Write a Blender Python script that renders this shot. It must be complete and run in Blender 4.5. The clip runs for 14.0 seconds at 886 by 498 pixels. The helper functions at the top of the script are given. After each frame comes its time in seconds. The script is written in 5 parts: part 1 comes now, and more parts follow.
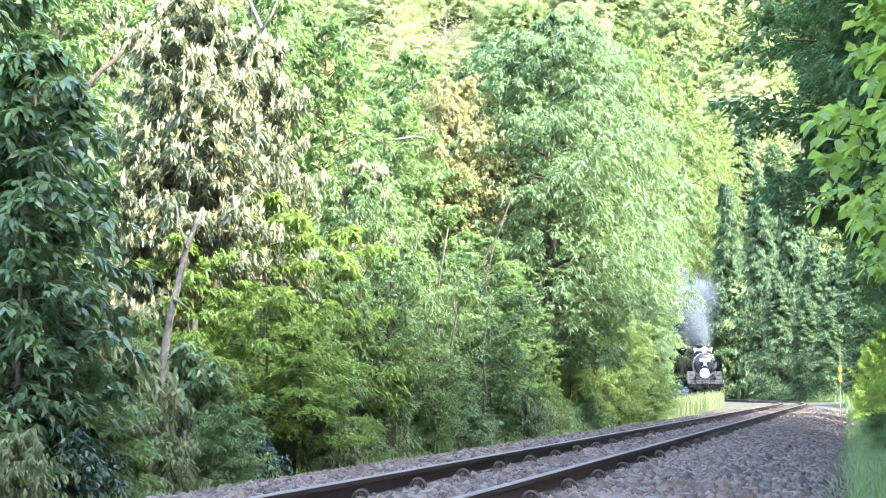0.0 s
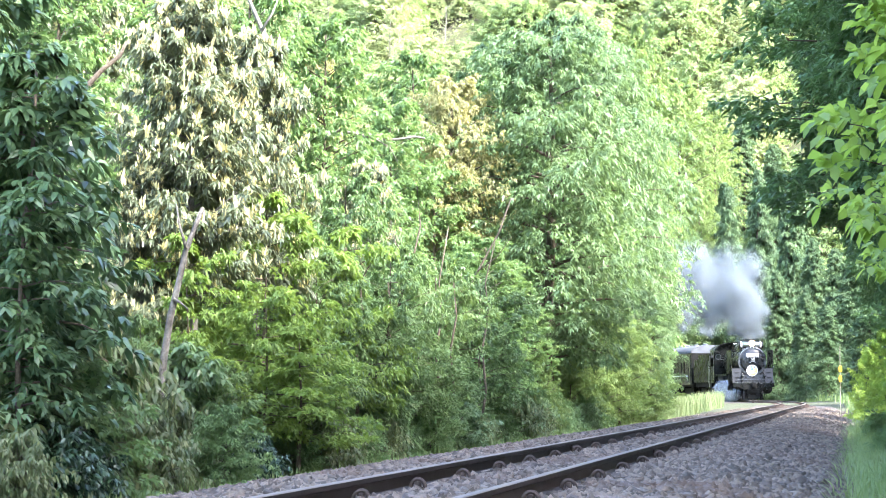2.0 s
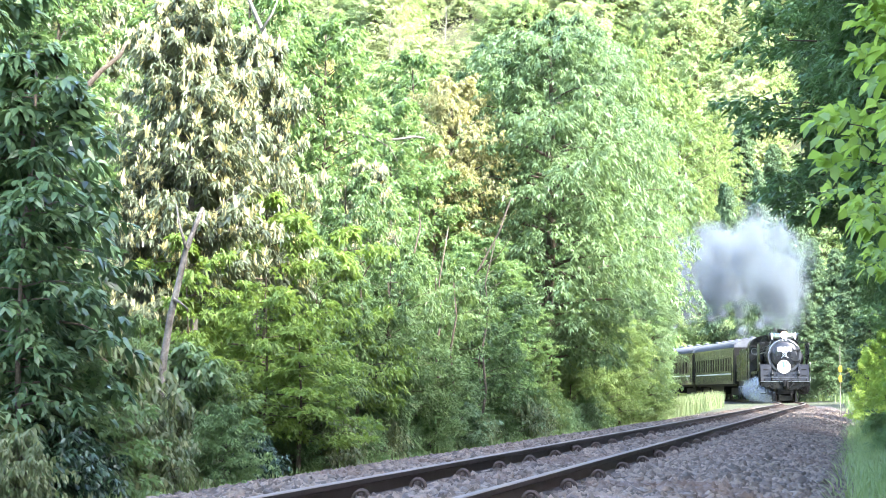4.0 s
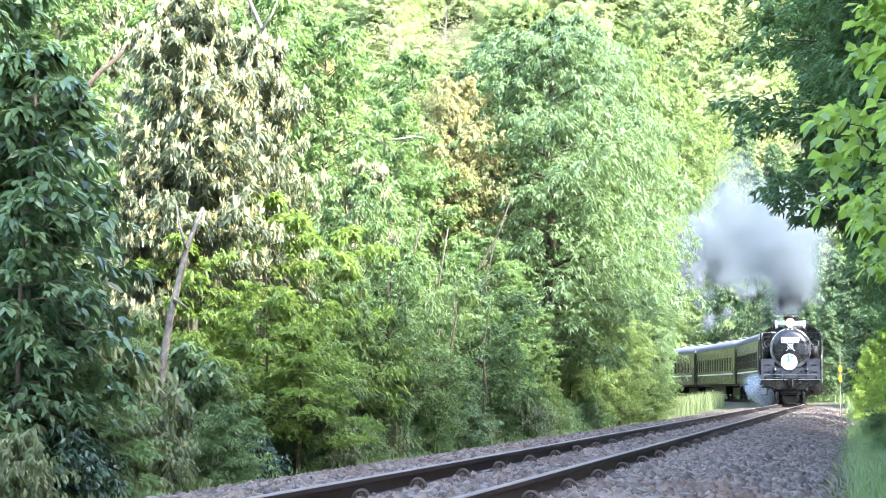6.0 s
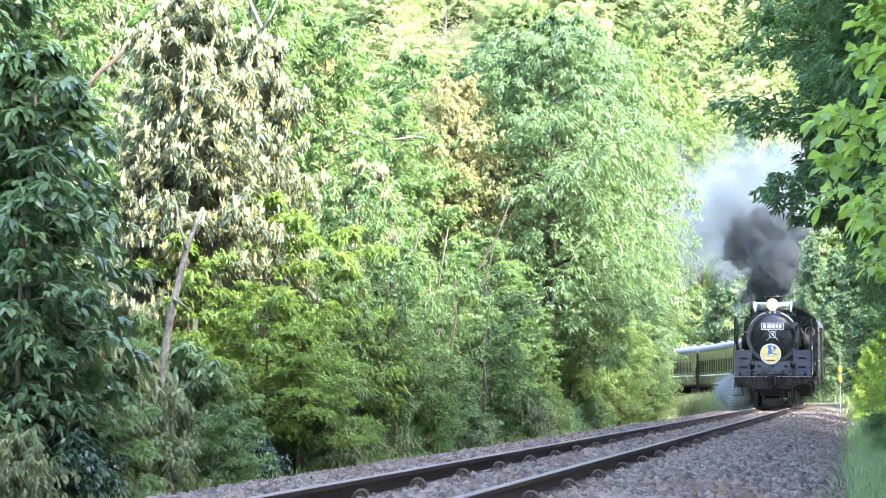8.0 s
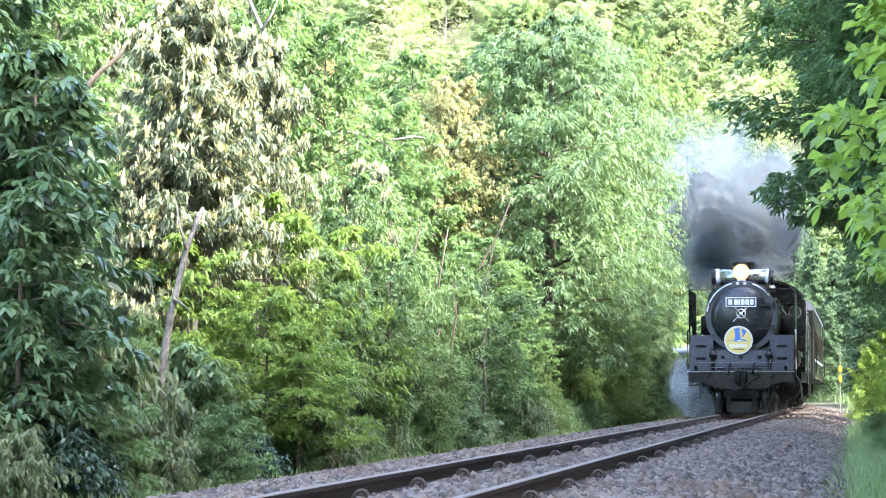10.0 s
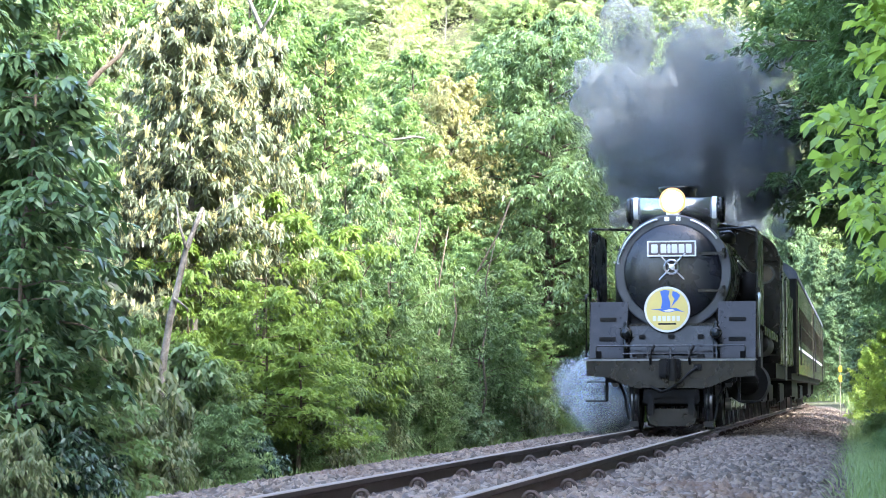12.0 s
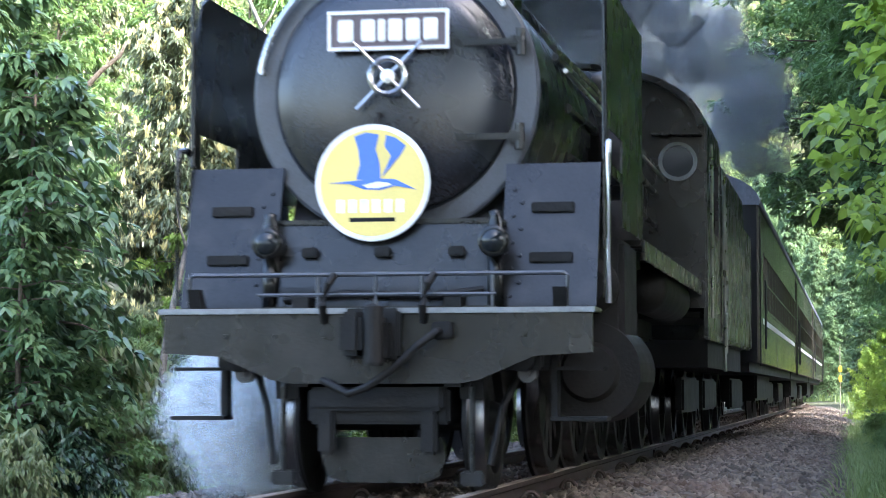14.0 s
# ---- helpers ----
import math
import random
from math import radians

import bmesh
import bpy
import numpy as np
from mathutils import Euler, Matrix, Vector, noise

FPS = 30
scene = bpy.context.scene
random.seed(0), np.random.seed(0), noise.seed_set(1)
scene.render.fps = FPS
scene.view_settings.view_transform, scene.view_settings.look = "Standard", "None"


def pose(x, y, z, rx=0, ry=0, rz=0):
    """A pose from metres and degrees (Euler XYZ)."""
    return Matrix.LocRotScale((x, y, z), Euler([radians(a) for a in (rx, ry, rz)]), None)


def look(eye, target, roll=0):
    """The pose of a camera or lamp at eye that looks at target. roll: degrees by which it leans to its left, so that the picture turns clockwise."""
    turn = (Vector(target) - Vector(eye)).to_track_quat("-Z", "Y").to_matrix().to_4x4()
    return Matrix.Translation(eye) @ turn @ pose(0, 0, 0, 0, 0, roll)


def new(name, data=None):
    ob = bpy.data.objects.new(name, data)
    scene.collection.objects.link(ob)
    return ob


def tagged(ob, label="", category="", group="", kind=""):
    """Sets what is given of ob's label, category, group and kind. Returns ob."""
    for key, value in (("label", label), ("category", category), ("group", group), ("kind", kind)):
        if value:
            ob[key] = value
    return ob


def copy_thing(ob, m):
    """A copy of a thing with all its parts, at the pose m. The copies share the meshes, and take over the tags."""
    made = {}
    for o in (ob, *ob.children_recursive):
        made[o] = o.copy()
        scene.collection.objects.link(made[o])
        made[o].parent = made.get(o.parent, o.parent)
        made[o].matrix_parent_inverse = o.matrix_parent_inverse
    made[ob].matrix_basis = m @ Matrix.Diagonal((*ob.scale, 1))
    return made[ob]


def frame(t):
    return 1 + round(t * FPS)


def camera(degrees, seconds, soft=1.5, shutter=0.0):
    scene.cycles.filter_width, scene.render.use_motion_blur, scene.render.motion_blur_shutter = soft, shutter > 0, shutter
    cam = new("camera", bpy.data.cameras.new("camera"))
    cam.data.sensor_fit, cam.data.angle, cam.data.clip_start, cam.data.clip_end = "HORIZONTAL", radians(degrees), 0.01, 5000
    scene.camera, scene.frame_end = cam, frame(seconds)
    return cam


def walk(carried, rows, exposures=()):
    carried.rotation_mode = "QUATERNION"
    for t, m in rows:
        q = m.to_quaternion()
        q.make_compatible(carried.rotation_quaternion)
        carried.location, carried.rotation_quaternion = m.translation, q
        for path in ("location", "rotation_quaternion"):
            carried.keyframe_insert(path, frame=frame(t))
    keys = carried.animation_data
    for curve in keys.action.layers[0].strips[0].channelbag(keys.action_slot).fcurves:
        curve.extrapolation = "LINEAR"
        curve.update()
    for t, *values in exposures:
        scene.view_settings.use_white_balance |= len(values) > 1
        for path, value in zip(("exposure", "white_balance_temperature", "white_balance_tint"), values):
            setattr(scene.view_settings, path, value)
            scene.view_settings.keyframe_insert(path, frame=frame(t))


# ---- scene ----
cam = camera(23.0, 14.0, soft=0.7, shutter=0.25)
EYE = (0.0, 0.0, 0.60)
VIEW = look(EYE, (0.0, 100.0, 0.60 + 6.4935))
walk(cam, [(0.0, VIEW), (14.0, VIEW)], exposures=[(0.0, 3.64, 6120, 12), (14.0, 3.64, 6120, 12)])

# ---- world and sun ----
SUN_EL, SUN_AZ = radians(44), radians(128)   # azimuth clockwise from +Y
world = bpy.data.worlds.new("World")
scene.world = world
world.use_nodes = True
wn = world.node_tree
sky = wn.nodes.new("ShaderNodeTexSky")
sky.sky_type = "NISHITA"
sky.sun_disc = False
sky.sun_elevation, sky.sun_rotation = SUN_EL, SUN_AZ
sky.air_density, sky.dust_density = 1.0, 2.5
wn.links.new(sky.outputs[0], wn.nodes["Background"].inputs[0])
wn.nodes["Background"].inputs[1].default_value = 0.15
scene.cycles.transparent_max_bounces = 24
sun = new("sun", bpy.data.lights.new("sun", "SUN"))
sun.data.energy, sun.data.angle, sun.data.color = 2.15, radians(4), (1.0, 0.96, 0.88)
sdir = Vector((math.sin(SUN_AZ) * math.cos(SUN_EL), math.cos(SUN_AZ) * math.cos(SUN_EL), math.sin(SUN_EL)))
sun.matrix_world = look(sdir * 200, (0, 0, 0))


# ---- materials ----
def mat(name, col, rough=0.6, metal=0.0, vary=0.25, scale=6.0, fine=60.0, bump=0.15, dist=0.01, island=0.0, stain=None, stain_amount=0.5, stain_scale=1.5, spec=0.5):
    m = bpy.data.materials.new(name)
    m.use_nodes = True
    n, l = m.node_tree.nodes, m.node_tree.links
    b = n["Principled BSDF"]
    b.inputs["Metallic"].default_value = metal
    b.inputs["Specular IOR Level"].default_value = spec
    tc = n.new("ShaderNodeTexCoord")
    big, small = n.new("ShaderNodeTexNoise"), n.new("ShaderNodeTexNoise")
    big.inputs["Scale"].default_value, small.inputs["Scale"].default_value = scale, fine
    big.inputs["Detail"].default_value = small.inputs["Detail"].default_value = 3
    for t in (big, small):
        l.new(tc.outputs["Object"], t.inputs["Vector"])
    mixv = n.new("ShaderNodeMath")
    mixv.operation = "ADD"
    l.new(big.outputs[0], mixv.inputs[0])
    l.new(small.outputs[0], mixv.inputs[1])
    ramp = n.new("ShaderNodeMapRange")
    ramp.inputs[1].default_value, ramp.inputs[2].default_value = 0.65, 1.35
    ramp.inputs[3].default_value, ramp.inputs[4].default_value = 1 - vary, 1 + vary
    l.new(mixv.outputs[0], ramp.inputs[0])
    last = ramp.outputs[0]
    if island:
        g = n.new("ShaderNodeNewGeometry")
        r2 = n.new("ShaderNodeMapRange")
        r2.inputs[3].default_value, r2.inputs[4].default_value = 1 - island, 1 + island
        l.new(g.outputs["Random Per Island"], r2.inputs[0])
        mu = n.new("ShaderNodeMath")
        mu.operation = "MULTIPLY"
        l.new(last, mu.inputs[0])
        l.new(r2.outputs[0], mu.inputs[1])
        last = mu.outputs[0]
    sc = n.new("ShaderNodeVectorMath")
    sc.operation = "SCALE"
    sc.inputs[0].default_value = col
    l.new(last, sc.inputs["Scale"])
    colour = sc.outputs[0]
    if stain:
        st = n.new("ShaderNodeTexNoise")
        st.inputs["Scale"].default_value, st.inputs["Detail"].default_value = stain_scale, 5
        l.new(tc.outputs["Object"], st.inputs["Vector"])
        sr = n.new("ShaderNodeMapRange")
        sr.inputs[1].default_value, sr.inputs[2].default_value, sr.inputs[4].default_value = 0.5, 0.68, stain_amount
        l.new(st.outputs[0], sr.inputs[0])
        mx = n.new("ShaderNodeMix")
        mx.data_type = "RGBA"
        l.new(sr.outputs[0], mx.inputs[0])
        l.new(colour, mx.inputs[6])
        mx.inputs[7].default_value = (*stain, 1)
        colour = mx.outputs[2]
    l.new(colour, b.inputs["Base Color"])
    rr = n.new("ShaderNodeMapRange")
    rr.inputs[3].default_value, rr.inputs[4].default_value = max(0.02, rough - 0.12), min(1, rough + 0.12)
    l.new(big.outputs[0], rr.inputs[0])
    l.new(rr.outputs[0], b.inputs["Roughness"])
    bp = n.new("ShaderNodeBump")
    bp.inputs["Strength"].default_value, bp.inputs["Distance"].default_value = bump, dist
    l.new(small.outputs[0], bp.inputs["Height"])
    l.new(bp.outputs[0], b.inputs["Normal"])
    return m


def leafmat(name, col_a, col_b, gloss=0.45, through_light=0.45, glow_col=None):
    """Leaf: colour varies leaf by leaf between two greens, light passes through it."""
    m = bpy.data.materials.new(name)
    m.use_nodes = True
    n, l = m.node_tree.nodes, m.node_tree.links
    b, out = n["Principled BSDF"], n["Material Output"]
    g, tc = n.new("ShaderNodeNewGeometry"), n.new("ShaderNodeTexCoord")
    nz = n.new("ShaderNodeTexNoise")
    nz.inputs["Scale"].default_value, nz.inputs["Detail"].default_value = 0.9, 2
    l.new(tc.outputs["Object"], nz.inputs["Vector"])
    ad = n.new("ShaderNodeMath")
    ad.operation = "MULTIPLY_ADD"
    ad.inputs[1].default_value, ad.inputs[2].default_value = 0.55, 0.0
    l.new(g.outputs["Random Per Island"], ad.inputs[0])
    nr = n.new("ShaderNodeMapRange")
    nr.inputs[1].default_value, nr.inputs[2].default_value, nr.inputs[4].default_value = 0.35, 0.65, 0.45
    l.new(nz.outputs[0], nr.inputs[0])
    l.new(nr.outputs[0], ad.inputs[2])
    mx = n.new("ShaderNodeMix")
    mx.data_type = "RGBA"
    l.new(ad.outputs[0], mx.inputs[0])
    mx.inputs[6].default_value, mx.inputs[7].default_value = (*col_a, 1), (*col_b, 1)
    l.new(mx.outputs[2], b.inputs["Base Color"])
    b.inputs["Roughness"].default_value = gloss
    tr = n.new("ShaderNodeBsdfTranslucent")
    bright = n.new("ShaderNodeVectorMath")
    bright.operation = "MULTIPLY"
    bright.inputs[1].default_value = glow_col or (1.35, 1.25, 0.75)
    l.new(mx.outputs[2], bright.inputs[0])
    l.new(bright.outputs[0], tr.inputs["Color"])
    ms = n.new("ShaderNodeMixShader")
    ms.inputs[0].default_value = through_light
    l.new(b.outputs[0], ms.inputs[1])
    l.new(tr.outputs[0], ms.inputs[2])
    l.new(ms.outputs[0], out.inputs["Surface"])
    return m


def glow(name, col, strength):
    m = bpy.data.materials.new(name)
    m.use_nodes = True
    b = m.node_tree.nodes["Principled BSDF"]
    b.inputs["Base Color"].default_value = (*col, 1)
    b.inputs["Emission Color"].default_value = (*col, 1)
    b.inputs["Emission Strength"].default_value = strength
    return m


def cloudmat(name, col, low, high, most, scale=1.1, soft=0.5):
    """Smoke: a pale or dark diffuse body, thinned by noise."""
    m = bpy.data.materials.new(name)
    m.use_nodes = True
    n, l = m.node_tree.nodes, m.node_tree.links
    b, out = n["Principled BSDF"], n["Material Output"]
    b.inputs["Base Color"].default_value = (*col, 1)
    b.inputs["Roughness"].default_value = 1.0
    b.inputs["Specular IOR Level"].default_value = 0.0
    tc, nz = n.new("ShaderNodeTexCoord"), n.new("ShaderNodeTexNoise")
    nz.inputs["Scale"].default_value, nz.inputs["Detail"].default_value = scale, 4
    l.new(tc.outputs["Object"], nz.inputs["Vector"])
    mr = n.new("ShaderNodeMapRange")
    mr.inputs[1].default_value, mr.inputs[2].default_value = low, high
    mr.inputs[4].default_value = most
    l.new(nz.outputs[0], mr.inputs[0])
    tl = n.new("ShaderNodeBsdfTranslucent")
    tl.inputs["Color"].default_value = (*col, 1)
    half = n.new("ShaderNodeMixShader")
    half.inputs[0].default_value = soft
    l.new(b.outputs[0], half.inputs[1])
    l.new(tl.outputs[0], half.inputs[2])
    tp, ms = n.new("ShaderNodeBsdfTransparent"), n.new("ShaderNodeMixShader")
    l.new(mr.outputs[0], ms.inputs[0])
    l.new(tp.outputs[0], ms.inputs[1])
    l.new(half.outputs[0], ms.inputs[2])
    l.new(ms.outputs[0], out.inputs["Surface"])
    return m


BLACK = mat("black_paint", (0.0052, 0.0057, 0.0055), 0.27, 0.0, 0.6, 3.5, 40, 0.25, 0.006, stain=(0.019, 0.018, 0.016), stain_amount=0.6, stain_scale=4, spec=0.34)
DOORBLACK = mat("smokebox_paint", (0.012, 0.0135, 0.017), 0.26, 0.0, 0.3, 2.0, 60, 0.06, 0.003, stain=(0.025, 0.025, 0.026), stain_amount=0.4, stain_scale=3)
RINGGREY = mat("ring_grey", (0.040, 0.044, 0.050), 0.4, 0.0, 0.3, 5, 60, stain=(0.03, 0.03, 0.03), stain_scale=3)
DECK = mat("deck_plate", (0.0082, 0.0092, 0.0100), 0.30, 0.0, 0.55, 3, 50, 0.15, 0.004, stain=(0.024, 0.024, 0.023), stain_amount=0.6, stain_scale=5, spec=0.27)
SOOT = mat("sooty_underframe", (0.0060, 0.0060, 0.0058), 0.6, 0.0, 0.5, 4, 40, 0.3, 0.01, stain=(0.019, 0.016, 0.013), spec=0.2)
TREAD = mat("worn_tyre_steel", (0.16, 0.16, 0.165), 0.3, 1.0, 0.3, 8, 80, 0.05, 0.002)
STEEL = mat("polished_steel", (0.55, 0.55, 0.56), 0.3, 1.0, 0.15, 8, 80, 0.05, 0.002)
CHROME = mat("tank_cladding", (0.42, 0.44, 0.48), 0.24, 0.9, 0.15, 5, 60, 0.04, 0.002)
WHITE = mat("white_enamel", (0.62, 0.62, 0.60), 0.4, 0, 0.06, 5, 60, 0.03, 0.001)
YELLOW = mat("pale_yellow_enamel", (0.62, 0.50, 0.15), 0.4, 0, 0.06, 5, 60, 0.03, 0.001)
BLUE = mat("blue_enamel", (0.05, 0.13, 0.42), 0.4, 0, 0.08, 5, 60, 0.03, 0.001)
PLATEBG = mat("plate_backing", (0.085, 0.06, 0.062), 0.45, 0, 0.1)
COACH = mat("coach_paint", (0.050, 0.046, 0.034), 0.2, 0.0, 0.2, 1.2, 30, 0.03, 0.003)
COACHROOF = mat("coach_roof", (0.09, 0.10, 0.12), 0.8, 0.0, 0.3, 1.0, 30, 0.08, 0.004, stain=(0.04, 0.04, 0.04))
STRIPE = mat("white_stripe", (0.7, 0.7, 0.68), 0.4, 0, 0.05)
GLASS = mat("window_glass", (0.012, 0.015, 0.017), 0.06, 0.0, 0.05, 5, 60, 0.0, spec=0.3)
COAL = mat("coal", (0.012, 0.012, 0.013), 0.5, 0, 0.4, 8, 60, 0.6, 0.03)
RAILSIDE = mat("rail_rust", (0.024, 0.015, 0.012), 0.75, 0.2, 0.35, 3, 60, 0.3, 0.004)
RAILTOP = mat("rail_running_face", (0.15, 0.12, 0.095), 0.8, 0.0, 0.2, 4, 60, 0.05, 0.002)
CLIPRUST = mat("clip_rust", (0.062, 0.044, 0.036), 0.8, 0.1, 0.35, 6, 60, 0.3, 0.004)
EDGE = mat("pale_grey_metal", (0.15, 0.16, 0.165), 0.4, 0.3, 0.25, 4, 60, 0.1, 0.002)
HALO = glow("lamp_halo_glow", (1.0, 0.40, 0.12), 0.11)
TIMBER = mat("sleeper_timber", (0.08, 0.062, 0.05), 0.85, 0, 0.4, 5, 50, 0.5, 0.01)
BALLAST = mat("ballast_bed", (0.085, 0.068, 0.06), 0.9, 0, 0.5, 14, 40, 1.0, 0.05, stain=(0.07, 0.042, 0.03), stain_amount=0.6, stain_scale=0.5)
STONE = mat("ballast_stone", (0.120, 0.094, 0.073), 0.85, 0, 0.2, 2, 80, 0.5, 0.01, island=0.6, stain=(0.10, 0.056, 0.034), stain_amount=0.5, stain_scale=0.35)
SOIL = mat("forest_floor", (0.045, 0.05, 0.02), 0.95, 0, 0.5, 2, 25, 0.8, 0.05, stain=(0.07, 0.09, 0.03), stain_scale=0.4)
BARK = mat("brown_bark", (0.11, 0.085, 0.06), 0.9, 0, 0.4, 5, 35, 0.8, 0.02)
PALEBARK = mat("pale_bark", (0.20, 0.18, 0.155), 0.85, 0, 0.45, 6, 40, 0.7, 0.02, stain=(0.07, 0.06, 0.05), stain_amount=0.8, stain_scale=5)
CREAM = leafmat("cream_young_leaf", (0.54, 0.48, 0.22), (0.68, 0.63, 0.37), 0.6, 0.4, (1.1, 1.1, 0.95))
LF_DARK = leafmat("dark_leaf", (0.024, 0.052, 0.031), (0.055, 0.10, 0.048), 0.27, 0.3)
LF_MID = leafmat("mid_green_leaf", (0.10, 0.168, 0.082), (0.18, 0.265, 0.128), 0.40, 0.42)
LF_LIGHT = leafmat("light_green_leaf", (0.11, 0.19, 0.080), (0.19, 0.29, 0.128), 0.45, 0.48)
LF_BRIGHT = leafmat("fresh_green_leaf", (0.14, 0.228, 0.06), (0.225, 0.325, 0.09), 0.45, 0.5)
LF_GREY = leafmat("grey_green_leaf", (0.095, 0.125, 0.075), (0.20, 0.23, 0.145), 0.42, 0.35)
LF_SHADE = leafmat("shade_green_leaf", (0.07, 0.14, 0.055), (0.145, 0.24, 0.10), 0.42, 0.4)
LF_THICKET = leafmat("thicket_leaf", (0.09, 0.16, 0.065), (0.18, 0.265, 0.115), 0.4, 0.42)
LF_FEATHER = leafmat("feathery_yellow_green_leaf", (0.13, 0.20, 0.075), (0.215, 0.295, 0.12), 0.5, 0.5)
LF_GLOSSY = leafmat("glossy_evergreen_leaf", (0.055, 0.11, 0.06), (0.13, 0.20, 0.09), 0.25, 0.38)
LF_OLIVE = leafmat("olive_drooping_leaf", (0.085, 0.135, 0.055), (0.17, 0.19, 0.085), 0.42, 0.42)
LF_TAN = leafmat("ochre_leaf", (0.25, 0.27, 0.13), (0.36, 0.345, 0.19), 0.55, 0.45)
# hill and slope leaves are paled: the far slope's haze is in their colour
LF_HILL = leafmat("hazed_hill_leaf", (0.28, 0.35, 0.19), (0.40, 0.46, 0.29), 0.5, 0.5)
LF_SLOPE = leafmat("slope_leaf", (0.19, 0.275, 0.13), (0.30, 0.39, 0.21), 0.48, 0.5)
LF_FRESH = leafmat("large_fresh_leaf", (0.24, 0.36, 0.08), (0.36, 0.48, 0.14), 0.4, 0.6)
LF_PINE = leafmat("conifer_needle", (0.06, 0.11, 0.055), (0.12, 0.19, 0.08), 0.5, 0.3)
GRASS = leafmat("grass_blade", (0.16, 0.25, 0.095), (0.28, 0.36, 0.16), 0.5, 0.45)
STRAW = leafmat("dry_grass", (0.14, 0.19, 0.085), (0.23, 0.275, 0.14), 0.6, 0.4)
SMOKE_DARK = cloudmat("dark_smoke", (0.150, 0.170, 0.184), 0.28, 0.62, 0.56, 1.4, 0.45)
# dark smoke again, darkened in its colour to offset the sun at the bend
SMOKE_BLACK = cloudmat("darkened_smoke", (0.062, 0.070, 0.077), 0.28, 0.62, 0.56, 1.4, 0.45)
HAZE_BLACK = cloudmat("darkened_haze", (0.062, 0.070, 0.077), 0.0, 0.4, 0.22)
SMOKE_GREY = cloudmat("grey_smoke", (0.21, 0.24, 0.26), 0.3, 0.75, 0.4)
STEAM = cloudmat("white_steam", (0.80, 0.83, 0.86), 0.2, 0.7, 0.35, 1.6)
HAZE_DARK = cloudmat("dark_haze", (0.150, 0.170, 0.184), 0.0, 0.4, 0.22)
HAZE_GREY = cloudmat("grey_haze", (0.21, 0.24, 0.26), 0.0, 0.4, 0.16)
HAZE_PALE = cloudmat("pale_haze", (0.215, 0.25, 0.265), 0.0, 0.4, 0.075)
HAZE_WHITE = cloudmat("white_haze", (0.76, 0.79, 0.80), 0.0, 0.4, 0.1)
LAMPGLOW = glow("headlamp_glow", (1.0, 0.72, 0.40), 5)
POSTYELLOW = mat("post_yellow", (0.50, 0.31, 0.02), 0.5, 0, 0.1)
POSTWHITE = mat("post_white", (0.32, 0.29, 0.23), 0.6, 0, 0.15)


# ---- small builders ----
def finish(bm, name, material, parent=None, m=None, smooth=False, label=""):
    me = bpy.data.meshes.new(name)
    bmesh.ops.recalc_face_normals(bm, faces=bm.faces)
    bm.to_mesh(me)
    bm.free()
    for mt in (material if isinstance(material, (list, tuple)) else [material]):
        me.materials.append(mt)
    if smooth:
        me.shade_smooth()
    ob = new(name, me)
    if parent:
        ob.parent = parent
    if m is not None:
        ob.matrix_basis = m
    if label:
        ob["label"] = label
    return ob


def part(name, bm, material, parent, label="", smooth=False, m=None):
    return finish(bm, name, material, parent, m, smooth, label)


def box(bm, x0, x1, y0, y1, z0, z1, bevel=0.0):
    r = bmesh.ops.create_cube(bm, size=1.0)
    for v in r["verts"]:
        v.co = Vector(((x0 + x1) / 2 + v.co.x * (x1 - x0), (y0 + y1) / 2 + v.co.y * (y1 - y0), (z0 + z1) / 2 + v.co.z * (z1 - z0)))
    if bevel:
        ed = list({e for v in r["verts"] for e in v.link_edges})
        bmesh.ops.bevel(bm, geom=ed, offset=bevel, segments=2, affect="EDGES")
    return bm


def turn(bm, profile, m, seg=32):
    """Lathe: profile of (radius, along z); m places the axis."""
    rings = []
    for r, z in profile:
        if r < 1e-5:
            rings.append([bm.verts.new(m @ Vector((0, 0, z)))])
        else:
            rings.append([bm.verts.new(m @ Vector((r * math.cos(a), r * math.sin(a), z))) for a in [2 * math.pi * k / seg for k in range(seg)]])
    for A, B in zip(rings, rings[1:]):
        for k in range(seg):
            j = (k + 1) % seg
            if len(A) == 1 and len(B) == 1:
                continue
            if len(A) == 1:
                bm.faces.new((A[0], B[j], B[k]))
            elif len(B) == 1:
                bm.faces.new((A[k], A[j], B[0]))
            else:
                bm.faces.new((A[k], A[j], B[j], B[k]))
    return bm


def tube(bm, pts, r, seg=8, r_end=None):
    """A round bar along points, tapering to r_end."""
    pts = [Vector(p) for p in pts]
    rings = []
    for i, p in enumerate(pts):
        d = (pts[min(i + 1, len(pts) - 1)] - pts[max(i - 1, 0)]).normalized()
        q = d.to_track_quat("Z", "Y").to_matrix()
        rr = r if r_end is None else r + (r_end - r) * i / (len(pts) - 1)
        rings.append([bm.verts.new(p + q @ Vector((rr * math.cos(a), rr * math.sin(a), 0))) for a in [2 * math.pi * k / seg for k in range(seg)]])
    for A, B in zip(rings, rings[1:]):
        for k in range(seg):
            bm.faces.new((A[k], A[(k + 1) % seg], B[(k + 1) % seg], B[k]))
    bm.faces.new(rings[0][::-1])
    bm.faces.new(rings[-1])
    return bm


